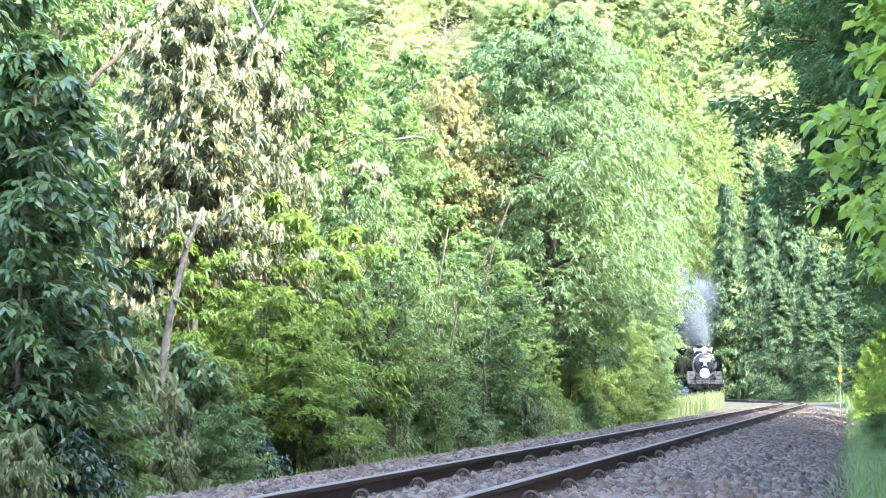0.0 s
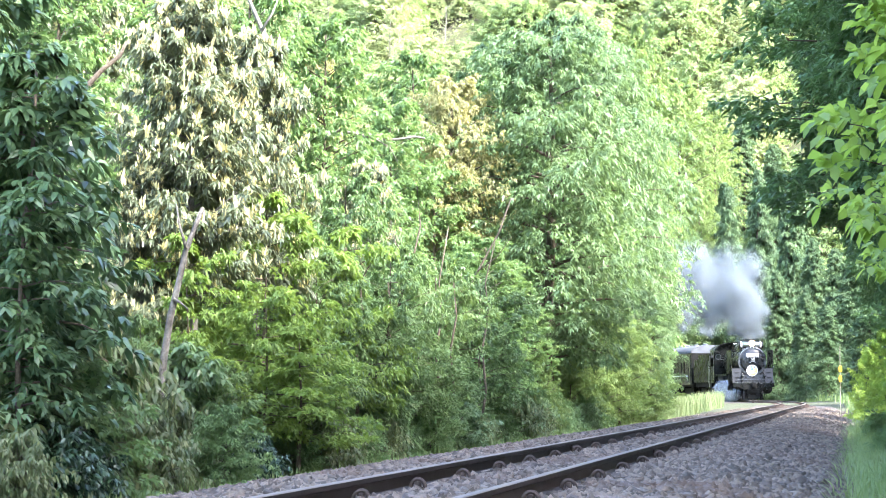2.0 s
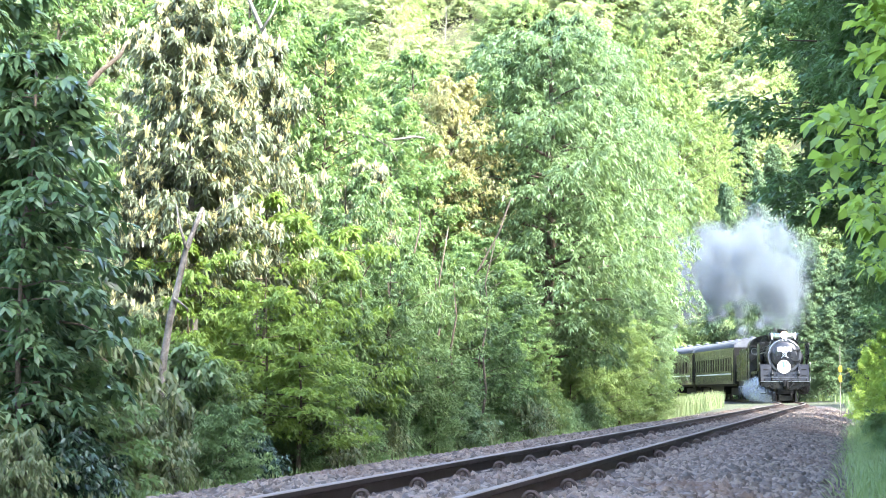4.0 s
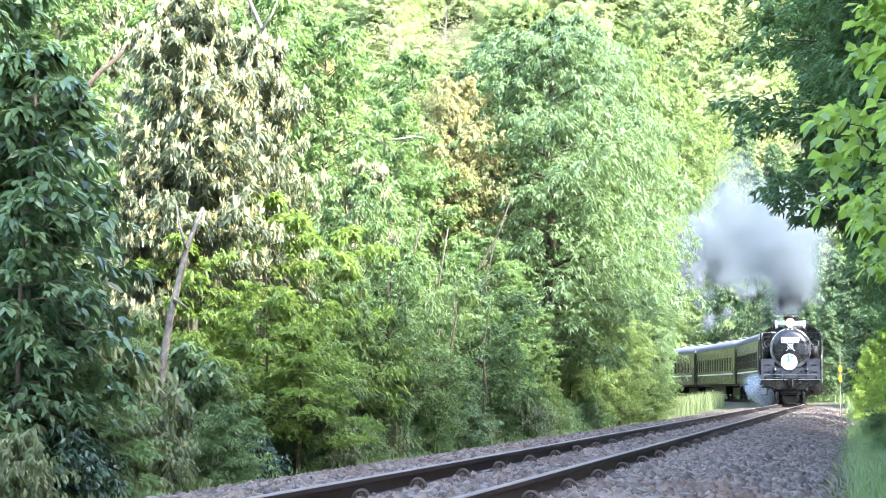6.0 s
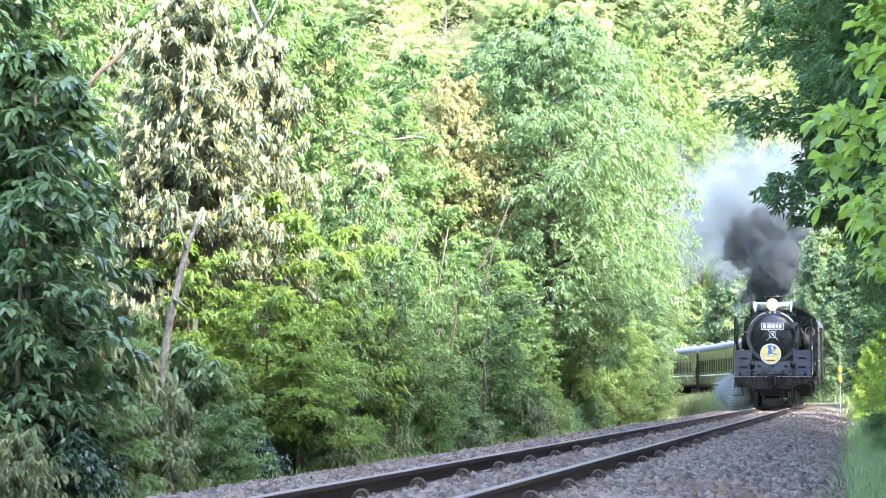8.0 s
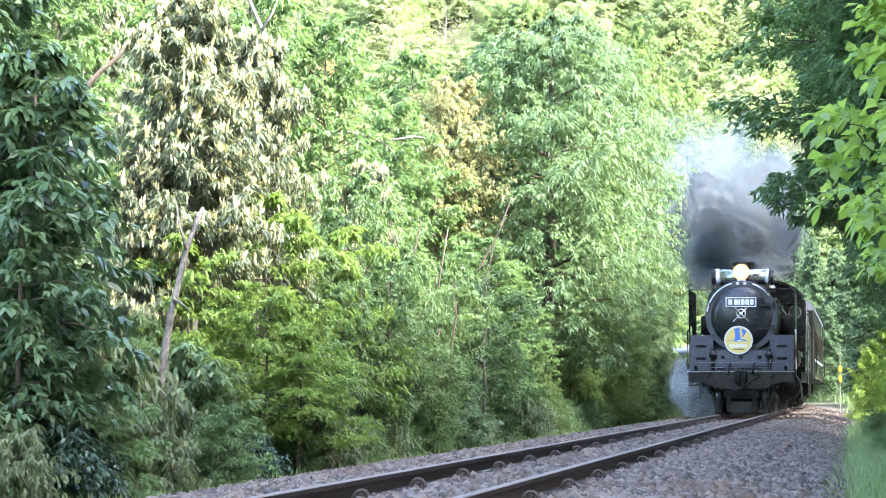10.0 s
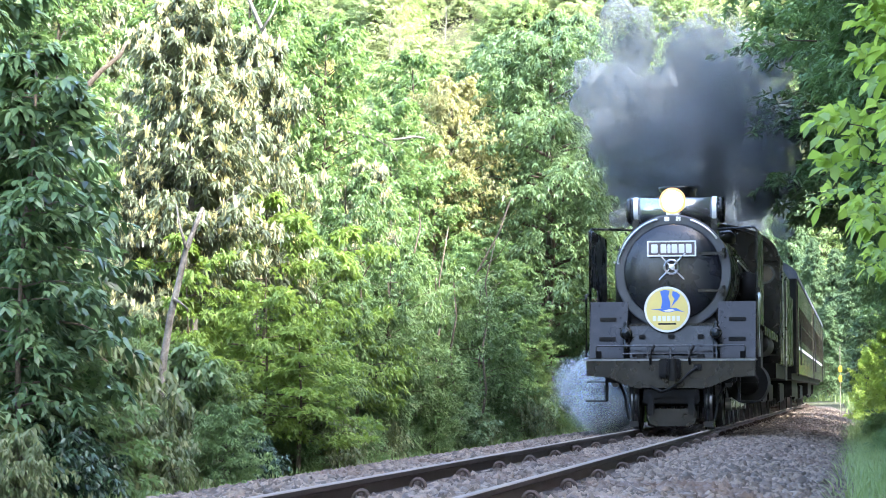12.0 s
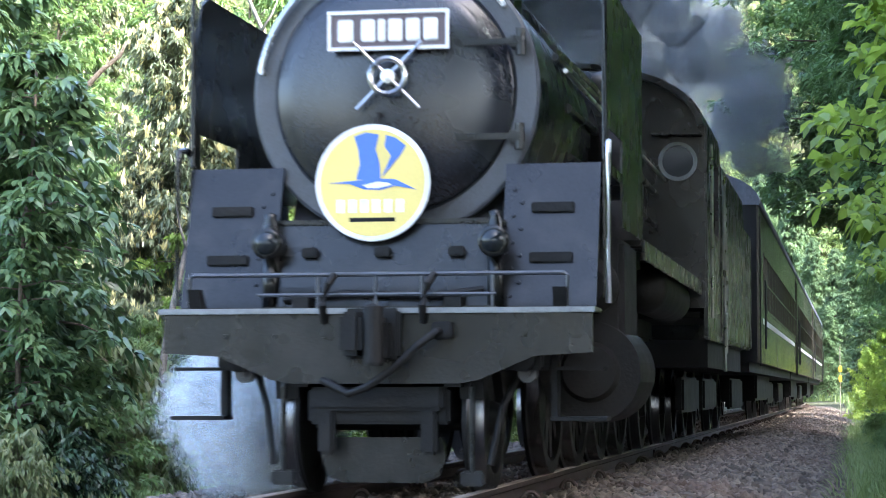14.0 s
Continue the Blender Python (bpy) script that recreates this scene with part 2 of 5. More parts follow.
def prism(bm, outline, y0, y1):
    """Outline of (x, z) pushed from y0 to y1."""
    a = [bm.verts.new((x, y0, z)) for x, z in outline]
    b = [bm.verts.new((x, y1, z)) for x, z in outline]
    bm.faces.new(a[::-1])
    bm.faces.new(b)
    for k in range(len(a)):
        j = (k + 1) % len(a)
        bm.faces.new((a[k], a[j], b[j], b[k]))
    return bm


def slab(bm, outline, x0, x1):
    """Outline of (y, z) pushed from x0 to x1."""
    a = [bm.verts.new((x0, y, z)) for y, z in outline]
    b = [bm.verts.new((x1, y, z)) for y, z in outline]
    bm.faces.new(a[::-1])
    bm.faces.new(b)
    for k in range(len(a)):
        j = (k + 1) % len(a)
        bm.faces.new((a[k], a[j], b[j], b[k]))
    return bm


AXIS_Y = Matrix.Rotation(radians(-90), 4, "X")   # lathe axis along +y
AXIS_X = Matrix.Rotation(radians(90), 4, "Y")    # lathe axis along +x


def np_mesh(name, verts, faces, material):
    """A mesh from numpy arrays: verts (n, 3), faces (m, k)."""
    me = bpy.data.meshes.new(name)
    k = faces.shape[1]
    me.vertices.add(len(verts))
    me.vertices.foreach_set("co", np.asarray(verts, dtype=np.float32).ravel())
    me.loops.add(faces.size)
    me.loops.foreach_set("vertex_index", np.asarray(faces, dtype=np.int32).ravel())
    me.polygons.add(len(faces))
    me.polygons.foreach_set("loop_start", np.arange(0, faces.size, k, dtype=np.int32))
    me.update(calc_edges=True)
    me.materials.append(material)
    return me


# ---- the line: straight, then an arc that bends to the left going away ----
TH = math.atan(0.189)
P0 = Vector((-0.356, 13.07))
BEND, RAD = 83.4, 250.0


def line(u):
    """Centre of the track at u metres beyond the stopping point, and its direction going away."""
    if u <= BEND:
        return P0 + Vector((math.sin(TH), math.cos(TH))) * u, TH
    p = P0 + Vector((math.sin(TH), math.cos(TH))) * BEND
    a = (u - BEND) / RAD
    c = p + Vector((-math.cos(TH), math.sin(TH))) * RAD
    return c + Vector((math.cos(TH - a), -math.sin(TH - a))) * RAD, TH - a


def beside(u, off, z=0.0):
    p, a = line(u)
    return Vector((p.x + math.cos(a) * off, p.y - math.sin(a) * off, z))


def on_line(u_front, u_back):
    """Pose of a vehicle whose local origin is over u_front and that faces the camera."""
    a, b = line(u_front)[0], line(u_back)[0]
    d = a - b
    return pose(a.x, a.y, 0, 0, 0, math.degrees(math.atan2(-d.x, d.y)))


SPEED = 10.45


def lead(t):
    return SPEED * (14.0 - t) + 0.35


# ---- ground: one sheet to the horizon ----
def smooth(a, b, x):
    t = min(1.0, max(0.0, (x - a) / (b - a)))
    return t * t * (3 - 2 * t)


def offset_of(x, y):
    """Signed distance of a place from the track, right side positive, and how far along."""
    u = ((x - P0.x) * math.sin(TH) + (y - P0.y) * math.cos(TH))
    if u <= BEND:
        return (x - P0.x) * math.cos(TH) - (y - P0.y) * math.sin(TH), u
    c = P0 + Vector((math.sin(TH), math.cos(TH))) * BEND + Vector((-math.cos(TH), math.sin(TH))) * RAD
    return math.hypot(x - c.x, y - c.y) - RAD, u


def ground_z(x, y):
    off, u = offset_of(x, y)
    z = -0.42
    if off < 0:
        z += -0.25 * smooth(3.5, 6.0, -off) + 1.2 * smooth(6, 12, -off)
        z += 13.0 * smooth(10, 60, -off) * smooth(20, 90, y) + 38.0 * smooth(40, 160, -off) * smooth(50, 150, y)
        z += 55.0 * smooth(150, 420, y) * smooth(10, 120, -off)
    else:
        z += 0.25 * smooth(2.6, 4.5, off) + 1.5 * smooth(5, 12, off) + 9.0 * smooth(9, 45, off)
    z += 60.0 * smooth(175, 330, y)
    z += 0.12 * noise.noise((x * 0.4, y * 0.4, 0)) * smooth(4, 8, abs(off)) + 2.0 * noise.noise((x * 0.02, y * 0.02, 3)) * smooth(60, 160, y)
    return z


def build_ground():
    bm = bmesh.new()
    xs = [-900, -600, -400, -250, -170, -120, -90, -70, -55] + [-45 + 1.5 * k for k in range(60)] + [48, 55, 65, 80, 100, 130, 180, 260, 400, 600, 900]
    ys = [-400, -200, -100, -50, -25, -10] + [0 + 2.0 * k for k in range(80)] + [165, 172, 180, 190, 200, 215, 230, 250, 275, 300, 340, 400, 500, 700, 1000, 1500]
    grid = [[bm.verts.new((x, y, ground_z(x, y))) for x in xs] for y in ys]
    for j in range(len(ys) - 1):
        for i in range(len(xs) - 1):
            bm.faces.new((grid[j][i], grid[j][i + 1], grid[j + 1][i + 1], grid[j + 1][i]))
    tagged(finish(bm, "ground", SOIL, smooth=True), "dark leaf-littered forest floor rising into a wooded hillside", "ground", kind="structure")


build_ground()


# ---- track ----
def build_track():
    US = [-30 + 2.0 * k for k in range(150)]
    # ballast bed
    bm = bmesh.new()
    prof = [(-3.7, -0.62), (-3.4, -0.40), (-2.4, -0.30), (-1.7, -0.155), (-0.5, -0.15), (0.5, -0.15), (1.7, -0.155), (2.2, -0.25), (2.7, -0.34), (3.0, -0.62)]
    rows = [[bm.verts.new(beside(u, o, z)) for o, z in prof] for u in US]
    for A, B in zip(rows, rows[1:]):
        for k in range(len(prof) - 1):
            bm.faces.new((A[k], A[k + 1], B[k + 1], B[k]))
    bed = tagged(finish(bm, "ballast", BALLAST), "bed of brown-grey crushed stone ballast under the rails", "ballast", kind="structure")
    # rails
    for side in (-1, 1):
        rail = tagged(new("rail"), "rusty steel rail with a worn running face", "rail", "rails of the line", kind="structure")
        sec = [(-0.064, -0.153), (0.064, -0.153), (0.064, -0.142), (0.012, -0.118), (0.009, -0.05), (0.032, -0.036), (0.0325, -0.006), (0.024, 0.0), (-0.024, 0.0), (-0.0325, -0.006), (-0.032, -0.036), (-0.009, -0.05), (-0.012, -0.118), (-0.064, -0.142)]
        bm = bmesh.new()
        rows = [[bm.verts.new(beside(u, side * 0.566 + x, z)) for x, z in sec] for u in US]
        for A, B in zip(rows, rows[1:]):
            for k in range(len(sec)):
                f = bm.faces.new((A[k], A[(k + 1) % len(sec)], B[(k + 1) % len(sec)], B[k]))
                f.material_index = 1 if k in (6, 7, 8) else 0
        part("rail_bar", bm, [RAILSIDE, RAILTOP], rail)
        # fastenings: bolt with a curled spring clip, both sides of the foot
        bm = bmesh.new()
        box(bm, -0.05, 0.05, -0.045, 0.045, -0.155, -0.12, 0.006)
        tube(bm, [(0.055 * math.cos(a), 0, -0.125 + 0.065 * math.sin(a)) for a in [radians(q) for q in range(0, 181, 22)]], 0.017, 6)
        turn(bm, [(0.0, 0.05), (0.024, 0.048), (0.026, 0.0)], pose(0, 0, -0.125), 6)
        me = finish(bm, "clip", CLIPRUST, rail)
        mesh = me.data
        bpy.data.objects.remove(me)
        for k in range(64):
            u = 1.35 + 1.9 * (k - 1)
            for s in (-1, 1):
                p = beside(u, side * 0.566 + s * 0.125)
                c = new("clip", mesh)
                c.parent = rail
                c.matrix_basis = pose(p.x, p.y, 0, 0, 0, -math.degrees(line(u)[1]))
        # joint plates with bolts
        u = 13.3 if side < 0 else 11.6
        for uj in (u, u + 25.0, u + 50.0):
            bm = bmesh.new()
            box(bm, 0.012, 0.034, -0.28, 0.28, -0.12, -0.05, 0.004)
            for b in (-0.2, -0.07, 0.07, 0.2):
                turn(bm, [(0.02, 0.0), (0.02, 0.03), (0, 0.03)], pose(0.034, b, -0.085) @ AXIS_X, 6)
            p, a = beside(uj, side * 0.566), line(uj)[1]
            part("joint_plate", bm, RAILSIDE, rail, m=pose(p.x, p.y, 0, 0, 0, -math.degrees(a)))
    # sleepers
    bm = bmesh.new()
    box(bm, -1.05, 1.05, -0.1, 0.1, -0.30, -0.140, 0.012)
    proto = finish(bm, "sleeper", TIMBER)
    mesh = proto.data
    bpy.data.objects.remove(proto)
    for k in range(190):
        u = -2.45 + 0.6333 * k
        p = beside(u, random.uniform(-0.02, 0.02), random.uniform(-0.006, 0.006))
        s = new("sleeper", mesh)
        s.parent = bed
        s.matrix_basis = pose(p.x, p.y, p.z, 0, 0, -math.degrees(line(u)[1]) + random.uniform(-1, 1))
    # loose stones
    rng = np.random.default_rng(7)
    def stones(n, u0, u1):
        u = u0 + (u1 - u0) * rng.random(n)
        off = rng.uniform(-3.6, 2.95, n)
        keep = (np.abs(np.abs(off) - 0.566) > 0.10)
        u, off = u[keep], off[keep]
        z = np.interp(off, [o for o, _ in prof], [q for _, q in prof])
        inner = (np.abs(off) < 1.0)
        z = z + np.where(inner, -0.01, 0.0)
        cen = np.array([beside(a, b, c)[:] for a, b, c in zip(u, off, z)])
        cube = np.array([[x, y, q] for x in (-1, 1) for y in (-1, 1) for q in (-1, 1)], float)
        quad = np.array([[0, 1, 3, 2], [4, 6, 7, 5], [0, 4, 5, 1], [2, 3, 7, 6], [0, 2, 6, 4], [1, 5, 7, 3]])
        m = len(cen)
        size = rng.uniform(0.016, 0.042, (m, 1, 1)) * rng.uniform(0.65, 1.3, (m, 1, 3))
        v = cube[None] * size * rng.uniform(0.55, 1.15, (m, 8, 1))
        q = rng.normal(size=(m, 4))
        q /= np.linalg.norm(q, axis=1, keepdims=True)
        w, x, y, zz = q.T
        R = np.stack([np.stack([1 - 2 * (y * y + zz * zz), 2 * (x * y - w * zz), 2 * (x * zz + w * y)], -1),
                      np.stack([2 * (x * y + w * zz), 1 - 2 * (x * x + zz * zz), 2 * (y * zz - w * x)], -1),
                      np.stack([2 * (x * zz - w * y), 2 * (y * zz + w * x), 1 - 2 * (x * x + y * y)], -1)], 1)
        v = np.einsum("nij,nkj->nki", R, v) + cen[:, None] + np.array([0, 0, 0.006])
        f = quad[None] + (np.arange(m) * 8)[:, None, None]
        return v.reshape(-1, 3), f.reshape(-1, 4)
    parts = [stones(38000, -1.0, 16.0), stones(30000, 16.0, 36.0), stones(16000, 36.0, 75.0)]
    vs, fs, base = [], [], 0
    for v, f in parts:
        vs.append(v)
        fs.append(f + base)
        base += len(v)
    tagged(new("ballast_stones", np_mesh("ballast_stones", np.concatenate(vs), np.concatenate(fs), STONE)), "loose crushed grey-brown ballast stones on the track bed", "gravel", kind="stuff")


build_track()


# ---- foliage ----
def unit(v):
    return v / np.maximum(np.linalg.norm(v, axis=-1, keepdims=True), 1e-9)


def leaves(pos, axis, up, length, width, fold=0.25, droop=0.2, rounded=False, blunt=False):
    """Folded leaves: base, sides, tip; rounded ones have two corners on each side, blunt ones are widest near the tip."""
    axis = unit(axis)
    side = unit(np.cross(axis, up))
    nrm = np.cross(side, axis)
    L, W = length[:, None], width[:, None]
    down = np.array([0, 0, 1.0]) * L * droop
    tip = pos + axis * L - down
    if rounded:
        a1, a2, w1, w2 = (0.38, 0.80, 0.34, 0.47) if blunt else (0.28, 0.66, 0.46, 0.40)
        m1, m2 = pos + axis * L * a1 - down * 0.08, pos + axis * L * a2 - down * 0.4
        s1, s2, n1, n2 = side * W * w1, side * W * w2, nrm * W * fold * 0.9, nrm * W * fold * 0.7
        v = np.stack([pos, m1 + s1 + n1, m2 + s2 + n2, tip, m2 - s2 + n2, m1 - s1 + n1], 1)
    else:
        mid = pos + axis * L * 0.45
        v = np.stack([pos, mid + side * W * 0.5 + nrm * W * fold, tip, mid - side * W * 0.5 + nrm * W * fold], 1)
    return v.reshape(-1, 3)


def leaf_mesh(name, pos, axis, up, length, width, material, rounded=False, fold=0.25, droop=0.2, blunt=False):
    v = leaves(pos, axis, up, length, width, fold, droop, rounded, blunt)
    q = 6 if rounded else 4
    return np_mesh(name, v, (np.arange(len(pos)) * q)[:, None] + np.arange(q), material)


UP = np.array([0.0, 0.0, 1.0])


def boughs(rng, height, spread, n, subs, low, rise, droop, lean, form):
    """Limbs from a trunk, each with side twigs in one loose plane: limb polylines, twig starts, ways and lengths."""
    f = low + (1 - low) * (np.arange(n) + rng.random(n)) / n
    az = np.arange(n) * 2.39996 + rng.normal(size=n) * 0.35
    if form == "cone":
        rr = spread * ((1 - f) ** 0.75 + 0.06)
    elif form == "vase":
        rr = spread * (0.06 + 1.1 * f) * np.sqrt(np.clip(1.05 - f ** 6, 0.05, 1))
    elif form == "bush":
        rr = spread * np.sqrt(np.clip(1.02 - f ** 2.4, 0.06, 1))
    else:
        upper = np.sqrt(np.clip(1 - 0.93 * (np.clip(f - 0.45, 0, 1) / 0.55) ** 2, 0.05, 1))
        rr = spread * np.where(f > 0.45, upper, 0.72 + 0.28 * np.clip((f - low) / max(0.05, 0.45 - low), 0, 1))
    L = rr * (0.5 + 0.62 * rng.random(n))
    slope = rise * (0.2 + f) + rng.normal(size=n) * 0.08
    hb = np.maximum(f * height - slope * L * 0.7 + droop * L * 0.4, 0.05 * height)
    dirh = np.stack([np.cos(az), np.sin(az), np.zeros(n)], 1)
    side = np.stack([-np.sin(az), np.cos(az), np.zeros(n)], 1)
    base = np.stack([lean[0] * hb / height, lean[1] * hb / height, hb], 1)

    def along(s):
        return base[:, None] + dirh[:, None] * (L[:, None] * s)[..., None] + UP * ((slope * L)[:, None] * s - (droop * L)[:, None] * s ** 2)[..., None]
    s = np.clip(np.linspace(0.22, 1.0, subs)[None] + rng.normal(size=(n, subs)) * 0.03, 0.12, 1.02)
    sg = np.where(np.arange(subs) % 2 == 0, 1.0, -1.0)[None, :, None]
    start = along(s) + rng.normal(size=(n, subs, 3)) * 0.03 * L[:, None, None]
    way = unit(dirh[:, None] * 0.62 + side[:, None] * sg * 0.75 + rng.normal(size=(n, subs, 3)) * 0.16 - UP * 0.12)
    length = L[:, None] * (0.42 * (1.08 - s) + 0.12) * (0.75 + 0.5 * rng.random((n, subs)))
    lines = along(np.tile(np.array([0.0, 0.3, 0.55, 0.8]), (n, 1)))
    return lines, start, way, length, L


def tree(name, rng, height, spread, leaf, leaf_mat, n=60, subs=12, pts=5, per=3, r0=0.12, bark=None, low=0.2, rise=0.45, droop=0.25, pend=0.25, wid=0.4, lean=(0, 0), form="round", rounded=False, blunt=False, limbs=60, tuft=None, label="", category="tree"):
    """A trunk with limbs, and a crown of leaves set on side twigs. tuft: (material, share, length) of upright young leaf clusters."""
    root = new(name)
    lines, start, way, length, L = boughs(rng, height, spread, n, subs, low, rise, droop, lean, form)
    bm = bmesh.new()
    trunk = []
    for k in range(9):
        f = k / 8
        wob = 0.05 * height * f * (1 - f)
        trunk.append(Vector((lean[0] * f + wob * math.sin(f * 5 + height), lean[1] * f + wob * math.cos(f * 4 + spread), height * 0.95 * f)))
    tube(bm, trunk, r0, 9, r0 * 0.2)
    for k in range(0, n, max(1, n // limbs)):
        tube(bm, [Vector(p) for p in lines[k]], max(0.006, r0 * 0.42 * L[k] / spread * (1 - 0.5 * k / n)), 5, r0 * 0.05)
    finish(bm, "trunk", bark or BARK, root, smooth=True)
    q = (np.arange(pts) + 0.6) / pts
    pos = start[:, :, None] + way[:, :, None] * (length[..., None] * q)[..., None] - UP * (droop * length[..., None] * q ** 2)[..., None]
    pos = pos + rng.normal(size=pos.shape) * leaf * 0.25
    side = unit(np.cross(way, UP + rng.normal(size=way.shape) * 0.2))
    sg = np.where(np.arange(per) % 2 == 0, 1.0, -1.0) * np.where(np.arange(per) < 2, 1.0, 0.25)
    ax = way[:, :, None, None] * 0.6 + side[:, :, None, None] * sg[:, None] * 0.85 - UP * pend
    ax = ax + rng.normal(size=(*pos.shape[:3], per, 3)) * 0.28
    full = np.broadcast_to(pos[:, :, :, None], ax.shape).reshape(-1, 3)
    up = UP + rng.normal(size=full.shape) * 0.32
    m = len(full)
    me = leaf_mesh("crown", full, ax.reshape(-1, 3), up, leaf * (0.65 + 0.6 * rng.random(m)), leaf * wid * (0.7 + 0.5 * rng.random(m)), leaf_mat, rounded, blunt=blunt)
    cr = new("crown", me)
    cr.parent = root
    if tuft:
        tmat, share, tl = tuft
        tips = pos[:, subs // 3:, -1].reshape(-1, 3)
        tips = tips[rng.random(len(tips)) < share]
        k = 7
        full = np.repeat(tips, k, 0) + rng.normal(size=(len(tips) * k, 3)) * 0.02
        ax = UP * 1.0 + rng.normal(size=full.shape) * 0.3
        me = leaf_mesh("young_leaves", full, ax, rng.normal(size=full.shape), tl * (0.6 + 0.5 * rng.random(len(full))), tl * 0.26 * (0.7 + 0.5 * rng.random(len(full))), tmat, True, droop=0.1)
        yl = new("young_leaves", me)
        yl.parent = root
    root["tall"], root["wide"] = height, spread
    return tagged(root, label, category)


def at(px, d):
    """X for a direction across the view at depth d (px: sideways from the view's middle per 3850)."""
    return (px - 784) / 3850.0 * d


def sized(ob, px, d, top, width):
    """Stand a tree at depth d, as tall and wide as given by directions across the view."""
    x = at(px, d)
    g = ground_z(x, d) - 0.05
    kz = (0.60 + (691 - top) / 3850 * d - g) / ob["tall"]
    k = max(width / 3850 * d / (2 * ob["wide"]), 0.72 * kz)
    return (k, k, kz), x, g


def build_forest():
    rng = np.random.default_rng(11)
    R = random.Random(5)
    # kinds, each built once and then repeated
    big = tree("chestnut_tree", rng, 10.4, 3.5, 0.165, LF_MID, 150, 18, 6, 4, 0.2, low=0.2, rise=0.42, droop=0.28, pend=0.28, wid=0.32, label="broad chestnut tree with drooping tiers of mid-green leaves")
    maple = tree("maple_tree", rng, 4.4, 1.9, 0.145, LF_BRIGHT, 26, 16, 5, 4, 0.06, low=0.25, rise=0.22, droop=0.12, pend=0.15, wid=0.42, label="slender maple with flat layers of fresh yellow-green leaves")
    cream = tree("evergreen_oak", rng, 6.2, 1.35, 0.12, LF_GREY, 110, 14, 4, 5, 0.08, PALEBARK, low=0.42, rise=0.6, droop=0.2, pend=0.35, wid=0.28, rounded=True, tuft=(CREAM, 0.6, 0.15), label="evergreen oak with cream young leaves over grey-green foliage")
    broad = tree("broadleaf_tree", rng, 8.5, 2.0, 0.16, LF_LIGHT, 100, 13, 4, 4, 0.10, low=0.12, rise=0.5, droop=0.2, pend=0.1, wid=0.42, label="young broadleaf tree with light green foliage")
    thicket = tree("thicket_tree", rng, 4.2, 1.7, 0.12, LF_THICKET, 60, 15, 5, 4, 0.05, low=0.08, rise=0.5, droop=0.22, pend=0.2, wid=0.36, label="small leafy tree in the shade of the wood")
    fine = tree("feathery_sapling", rng, 3.4, 1.5, 0.085, LF_FEATHER, 60, 18, 7, 4, 0.035, low=0.12, rise=1.1, droop=0.3, pend=0.2, wid=0.4, form="bush", label="young tree with fine feathery yellow-green leaves")
    tall = tree("shade_tree", rng, 9.0, 2.6, 0.2, LF_DARK, 120, 12, 4, 4, 0.16, low=0.06, rise=0.5, droop=0.34, pend=0.4, wid=0.42, rounded=True, label="dark glossy broadleaf tree at the wood's edge, repeated unseen to shade the line")
    glossy = tree("glossy_evergreen", rng, 4.6, 0.95, 0.155, LF_GLOSSY, 44, 9, 3, 4, 0.06, low=0.12, rise=0.35, droop=0.45, pend=0.35, wid=0.42, rounded=True, label="evergreen with large glossy dark leaves on drooping branches")
    slope_tree = tree("yellow_green_tree", rng, 12.0, 2.6, 0.15, LF_FEATHER, 130, 15, 5, 4, 0.16, low=0.12, rise=0.7, droop=0.2, pend=0.2, wid=0.42, label="tall yellow-green tree beyond the chestnut")
    ochre = tree("ochre_tree", rng, 9.5, 2.6, 0.13, LF_TAN, 90, 14, 5, 4, 0.12, low=0.55, rise=0.6, label="tree with ochre young foliage among the green")
    conifer = tree("cedar_tree", rng, 17, 3.2, 0.26, LF_PINE, 190, 12, 5, 4, 0.25, low=0.05, rise=0.25, droop=0.45, pend=0.5, wid=0.3, form="cone", label="tall dark cedar on the far slope")
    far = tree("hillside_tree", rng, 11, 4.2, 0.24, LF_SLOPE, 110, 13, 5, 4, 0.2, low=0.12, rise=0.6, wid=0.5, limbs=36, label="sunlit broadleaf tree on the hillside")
    farb = tree("hillside_tree", rng, 10, 4.0, 0.22, LF_HILL, 110, 13, 5, 4, 0.2, low=0.12, rise=0.6, wid=0.5, limbs=36, label="yellow-green tree on the hillside, its leaves paled for haze")
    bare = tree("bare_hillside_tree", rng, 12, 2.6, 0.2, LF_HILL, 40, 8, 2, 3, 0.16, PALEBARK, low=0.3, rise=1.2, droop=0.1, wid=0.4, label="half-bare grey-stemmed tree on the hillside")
    rbig = tree("overhanging_tree", rng, 10.5, 4.2, 0.17, LF_SHADE, 84, 26, 7, 4, 0.17, low=0.36, rise=0.2, droop=0.12, pend=0.02, wid=0.36, form="vase", label="broadleaf tree with tiers of leaves hanging over the line")
    sprig = tree("young_magnolia", rng, 4.2, 1.0, 0.19, LF_FRESH, 24, 7, 2, 3, 0.03, low=0.52, rise=0.4, droop=0.15, pend=0.0, wid=0.6, rounded=True, blunt=True, label="young tree with large fresh green leaves beside the line")
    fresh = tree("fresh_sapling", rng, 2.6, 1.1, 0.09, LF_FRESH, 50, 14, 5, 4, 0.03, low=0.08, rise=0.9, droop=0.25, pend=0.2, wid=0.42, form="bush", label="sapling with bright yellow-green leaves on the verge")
    sh_mid = tree("undergrowth_shrub", rng, 1.6, 1.1, 0.115, LF_MID, 60, 10, 4, 3, 0.025, low=0.08, rise=0.9, droop=0.35, pend=0.35, wid=0.42, form="bush", rounded=True, label="leafy green undergrowth shrub at the wood's edge", category="shrub")
